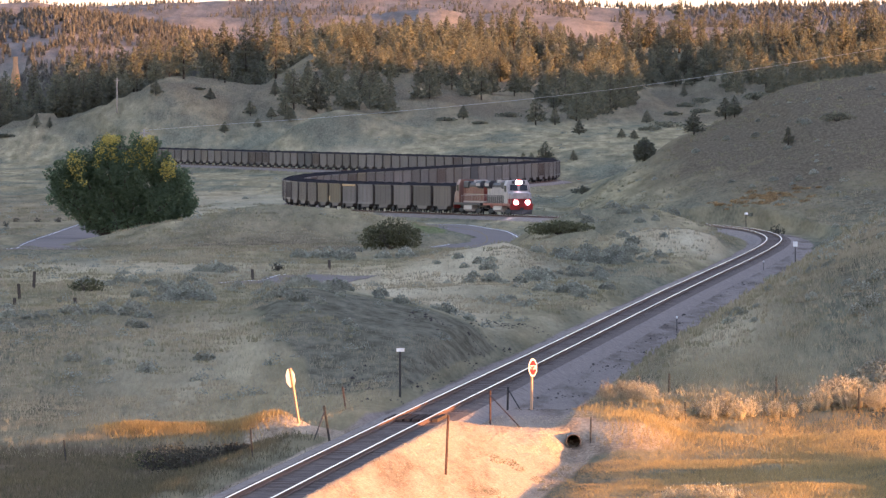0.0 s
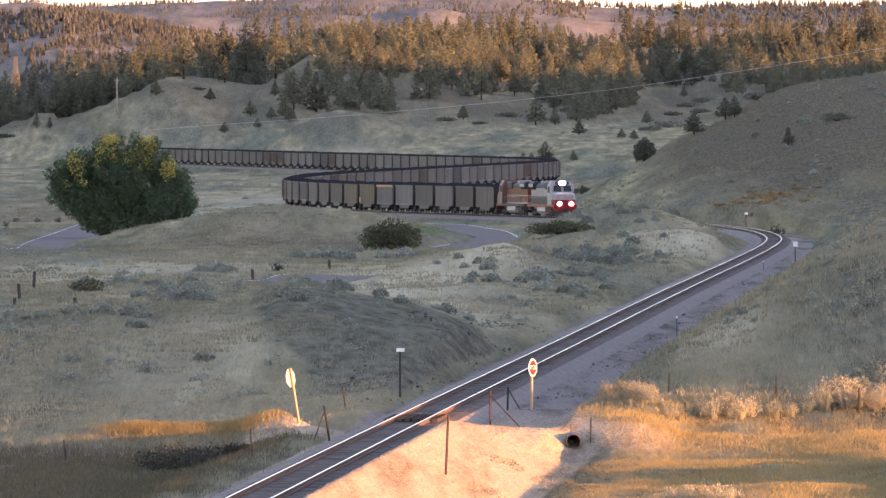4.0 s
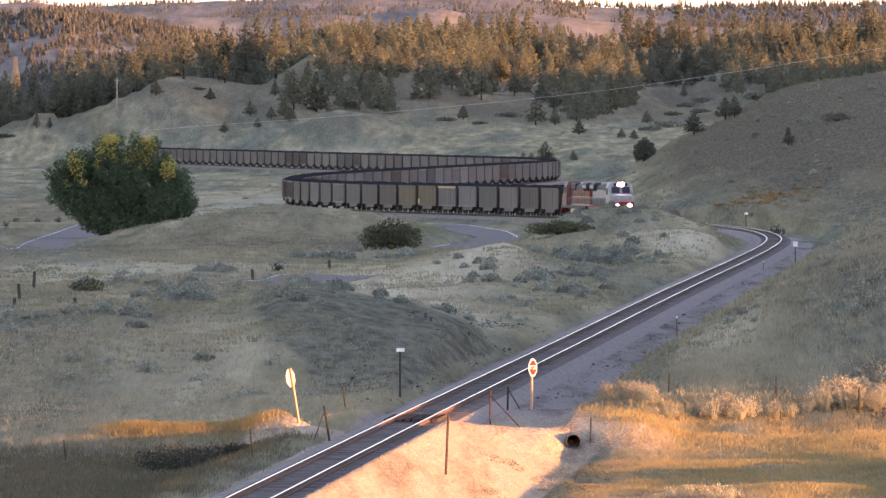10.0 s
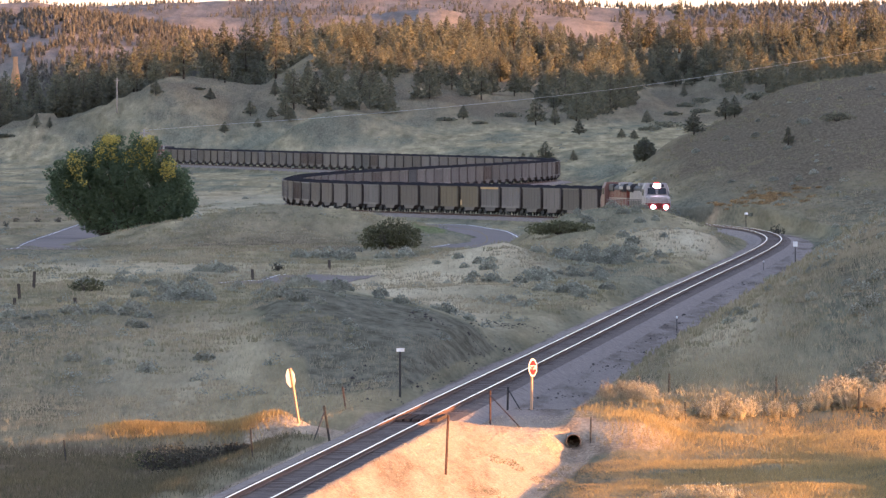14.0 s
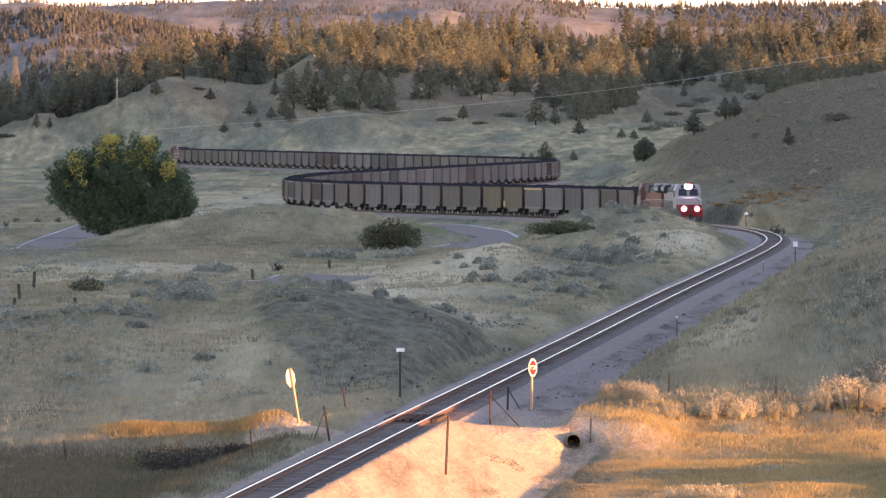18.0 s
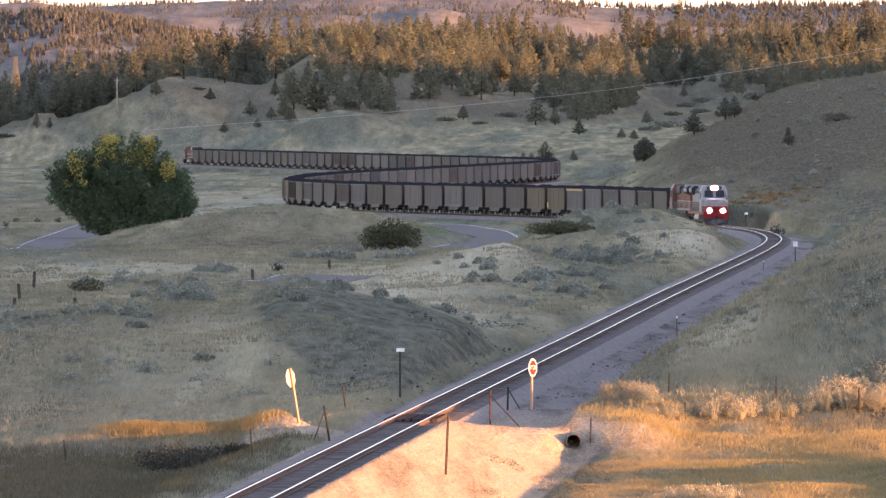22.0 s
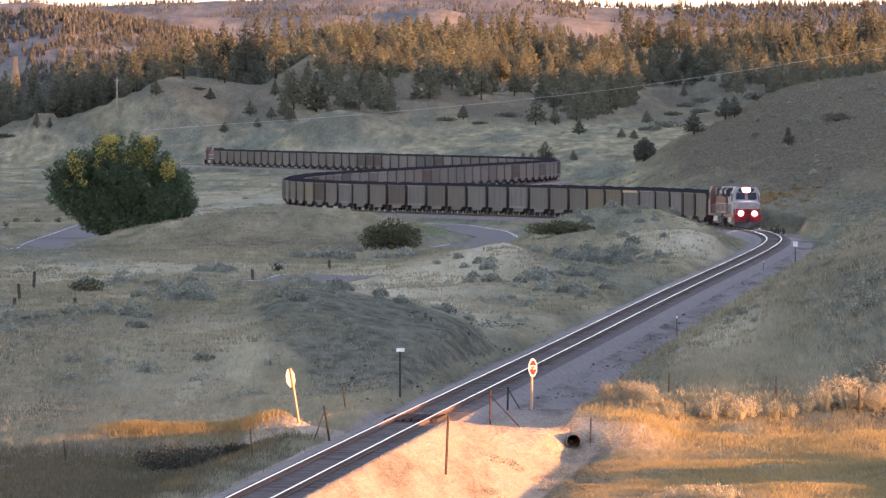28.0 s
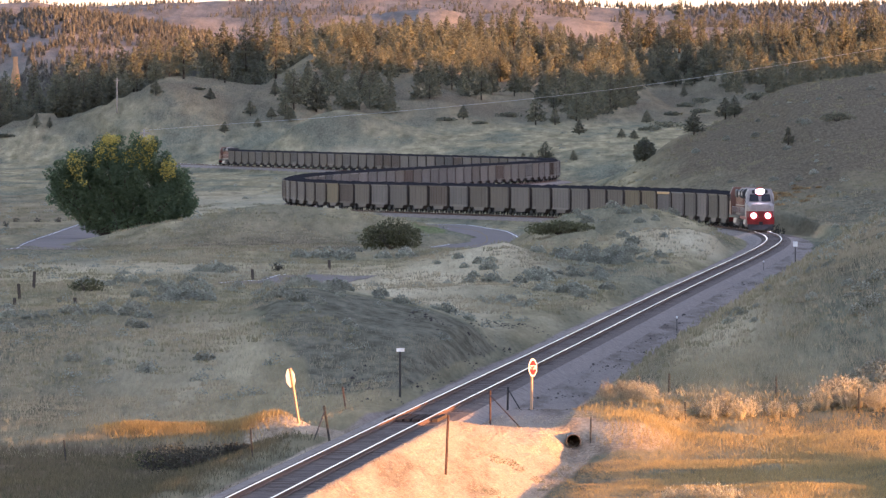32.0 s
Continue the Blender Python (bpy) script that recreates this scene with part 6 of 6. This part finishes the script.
    for y in (-1.5, 1.5):
        b = boxes((6.4, 7.8, y - 0.06, y + 0.06, 3.1, 3.9))
        part("side_window", b, M_GLASS, cab, "dark side window")
    # number box and headlight over the windscreen
    bm = boxes((8.1, 8.5, -0.85, 0.85, 4.15, 4.55), bevel=0.04)
    part("number_box", bm, M_LOCO_DARK, cab)
    # pilot, plow, steps, coupler
    bm = bmesh.new()
    loft(bm, [[(10.7, -1.5, 0.75), (10.7, 1.5, 0.75), (10.85, 1.5, 1.55), (10.85, -1.5, 1.55)], [(10.6, -1.5, 0.75), (10.6, 1.5, 0.75), (10.6, 1.5, 1.55), (10.6, -1.5, 1.55)]])
    part("pilot", bm, M_LOCO_RED, loco, "red pilot sheet")
    bm = bmesh.new()
    loft(bm, [[(10.7, -1.4, 0.14), (11.15, 0, 0.14), (10.7, 1.4, 0.14)], [(10.72, -1.45, 0.75), (10.95, 0, 0.75), (10.72, 1.45, 0.75)]])
    part("plow", bm, M_LOCO_DARK, loco, "dark snow plow")
    for sx in (-1, 1):
        bm = boxes((10.75 * sx - 0.25, 10.75 * sx + 0.45 * 0.5, -0.15, 0.15, 0.75, 1.0), (10.98 * sx - 0.1, 10.98 * sx + 0.14, -0.22, 0.22, 0.7, 1.05))
        part("coupler", bm, M_DARK, loco)
        for y in (-1.35, 1.35):
            for zz in (0.55, 0.9, 1.19):
                part("step", boxes((10.35 * sx - 0.2, 10.35 * sx + 0.2, y - 0.18, y + 0.18, zz, zz + 0.05)), M_LOCO_DARK, loco)
    # handrails
    for y in (-1.45, 1.45):
        b = bmesh.new()
        for i in range(10):
            tube(b, (-10 + i * 1.6, y, 1.55), (-10 + i * 1.6, y, 2.5), 0.025, 0.025, 5)
        tube(b, (-10.2, y, 2.5), (4.6, y, 2.5), 0.025, 0.025, 5)
        part("handrail", b, M_LOCO_WHITE, loco, "pale handrail along the walkway")
    b = bmesh.new()
    for y in (-1.4, -0.5, 0.5, 1.4):
        tube(b, (10.6, y, 1.55), (10.6, y, 2.55), 0.025, 0.025, 5)
    tube(b, (10.6, -1.4, 2.55), (10.6, 1.4, 2.55), 0.025, 0.025, 5)
    part("front_railing", b, M_LOCO_WHITE, loco)
    # lamps
    lamp_m = M_LAMP if lead else M_GLASS
    # red disc paints the glow around the headlight
    if lead:
        b = bmesh.new()
        tube(b, (8.48, 0, 4.35), (8.52, 0, 4.35), 0.46, 0.44, 18)
        part("headlight_housing", b, M_GLOW_RED, loco, "red rim painting the headlight glow")
    for y in (-0.19, 0.19):
        b = bmesh.new()
        tube(b, (8.52, y, 4.35), (8.58, y, 4.35), 0.27, 0.26, 14)
        part("headlight", b, lamp_m, loco, "glowing twin headlight" if lead else "unlit headlight")
    for y in (-0.78, 0.78):
        b = bmesh.new()
        tube(b, (10.78, y, 1.7), (11.0, y, 1.7), 0.44, 0.42, 16)
        # the lead's housings are red to paint the halo of the lamps
        dl = part("ditch_light_housing", b, M_GLOW_RED if lead else M_LOCO_DARK, loco)
        b = bmesh.new()
        tube(b, (11.0, y, 1.7), (11.04, y, 1.7), 0.22, 0.22, 16)
        part("ditch_light", b, M_DITCH if lead else M_GLASS, dl, "glowing ditch light" if lead else "unlit ditch light")
    for x in (-6.7, 6.7):
        truck = part("truck", TRUCK3, None, loco, "dark three-axle truck", m=pose(x, 0, 0))
        for ax in (-1.9, 0, 1.9):
            part("wheelset", WHEELSET, None, truck, m=pose(ax, 0, 0.5))
    return loco


def build_train():
    rnd = random.Random(21)
    train = []
    s = 0.0
    for lead, label in ((True, "lead diesel locomotive, silver and red, with lit headlights"), (False, "orange and cream diesel locomotive coupled behind the leader")):
        train.append((locomotive(lead, label), s + LOCO_LEN / 2, 6.7 if lead else -6.7))
        s += LOCO_LEN
    order = [1, 1, 0, 0, 2, 2, 4, 4, 1, 1, 0, 2, 0, 0, 1, 1, 2, 3, 1, 0, 2, 1, 3, 4, 1, 1, 0, 0]
    for i in range(111):
        k = order[i] if i < len(order) else rnd.choice((0, 0, 0, 0, 1, 1, 1, 1, 2, 3, 3, 0))
        k = {35: 2, 36: 5, 82: 5, 83: 5}.get(i, k)
        car = coal_car(k, i * 3 + 1)
        # yellow strips put a passing glint into the colour of two cars
        if i in (5, 6):
            for m in (Matrix(), HALF_TURN):
                strip = boxes((-6.9, 6.9, 1.61, 1.625, 3.42, 3.66)) if i == 5 else boxes((5.6, 6.9, 1.58, 1.6, 1.2, 1.9))
                part("reflective_strip", strip, M_YELLOW_STRIP, car, "yellow strip painted as a glint", m=m)
        train.append((car, s + CAR_LEN / 2, 5.9))
        s += CAR_LEN if i < 56 else 15.99
    rear = locomotive(False, "orange and cream diesel locomotive pushing at the train's tail")
    train.append((rear, s + LOCO_LEN / 2, -6.7))
    return train


TRAIN = build_train()


def motions():
    """The whole train rolls towards the camera at an even 8.5 m/s."""
    front = float(arc_of(1638.0))
    for thing, back, half in TRAIN:
        rows = []
        for i in range(17):
            t = 2.0 * i
            c = front - 8.5 * t + back
            a, b = Vector(at_arc(c - abs(half))), Vector(at_arc(c + abs(half)))
            if half < 0:
                a, b = b, a
            f = (a - b).normalized()
            yaw = math.degrees(math.atan2(f.y, f.x))
            m = (a + b) / 2
            rows.append((t, pose(m.x, m.y, m.z, 0, -math.degrees(math.asin(f.z)), yaw)))
        walk(thing, rows)
    # the wheels of the two leading locomotives roll
    for thing, _, half in TRAIN[:2]:
        sign = 1 if half > 0 else -1
        for truck in thing.children:
            if not truck.name.startswith("truck"):
                continue
            for axle in truck.children:
                x, z = axle.location.x, axle.location.z
                walk(axle, [(i * 0.08, pose(x, 0, z, 0, sign * math.degrees(8.5 * i * 0.08 / 0.48) % 360, 0)) for i in range(401)])


motions()
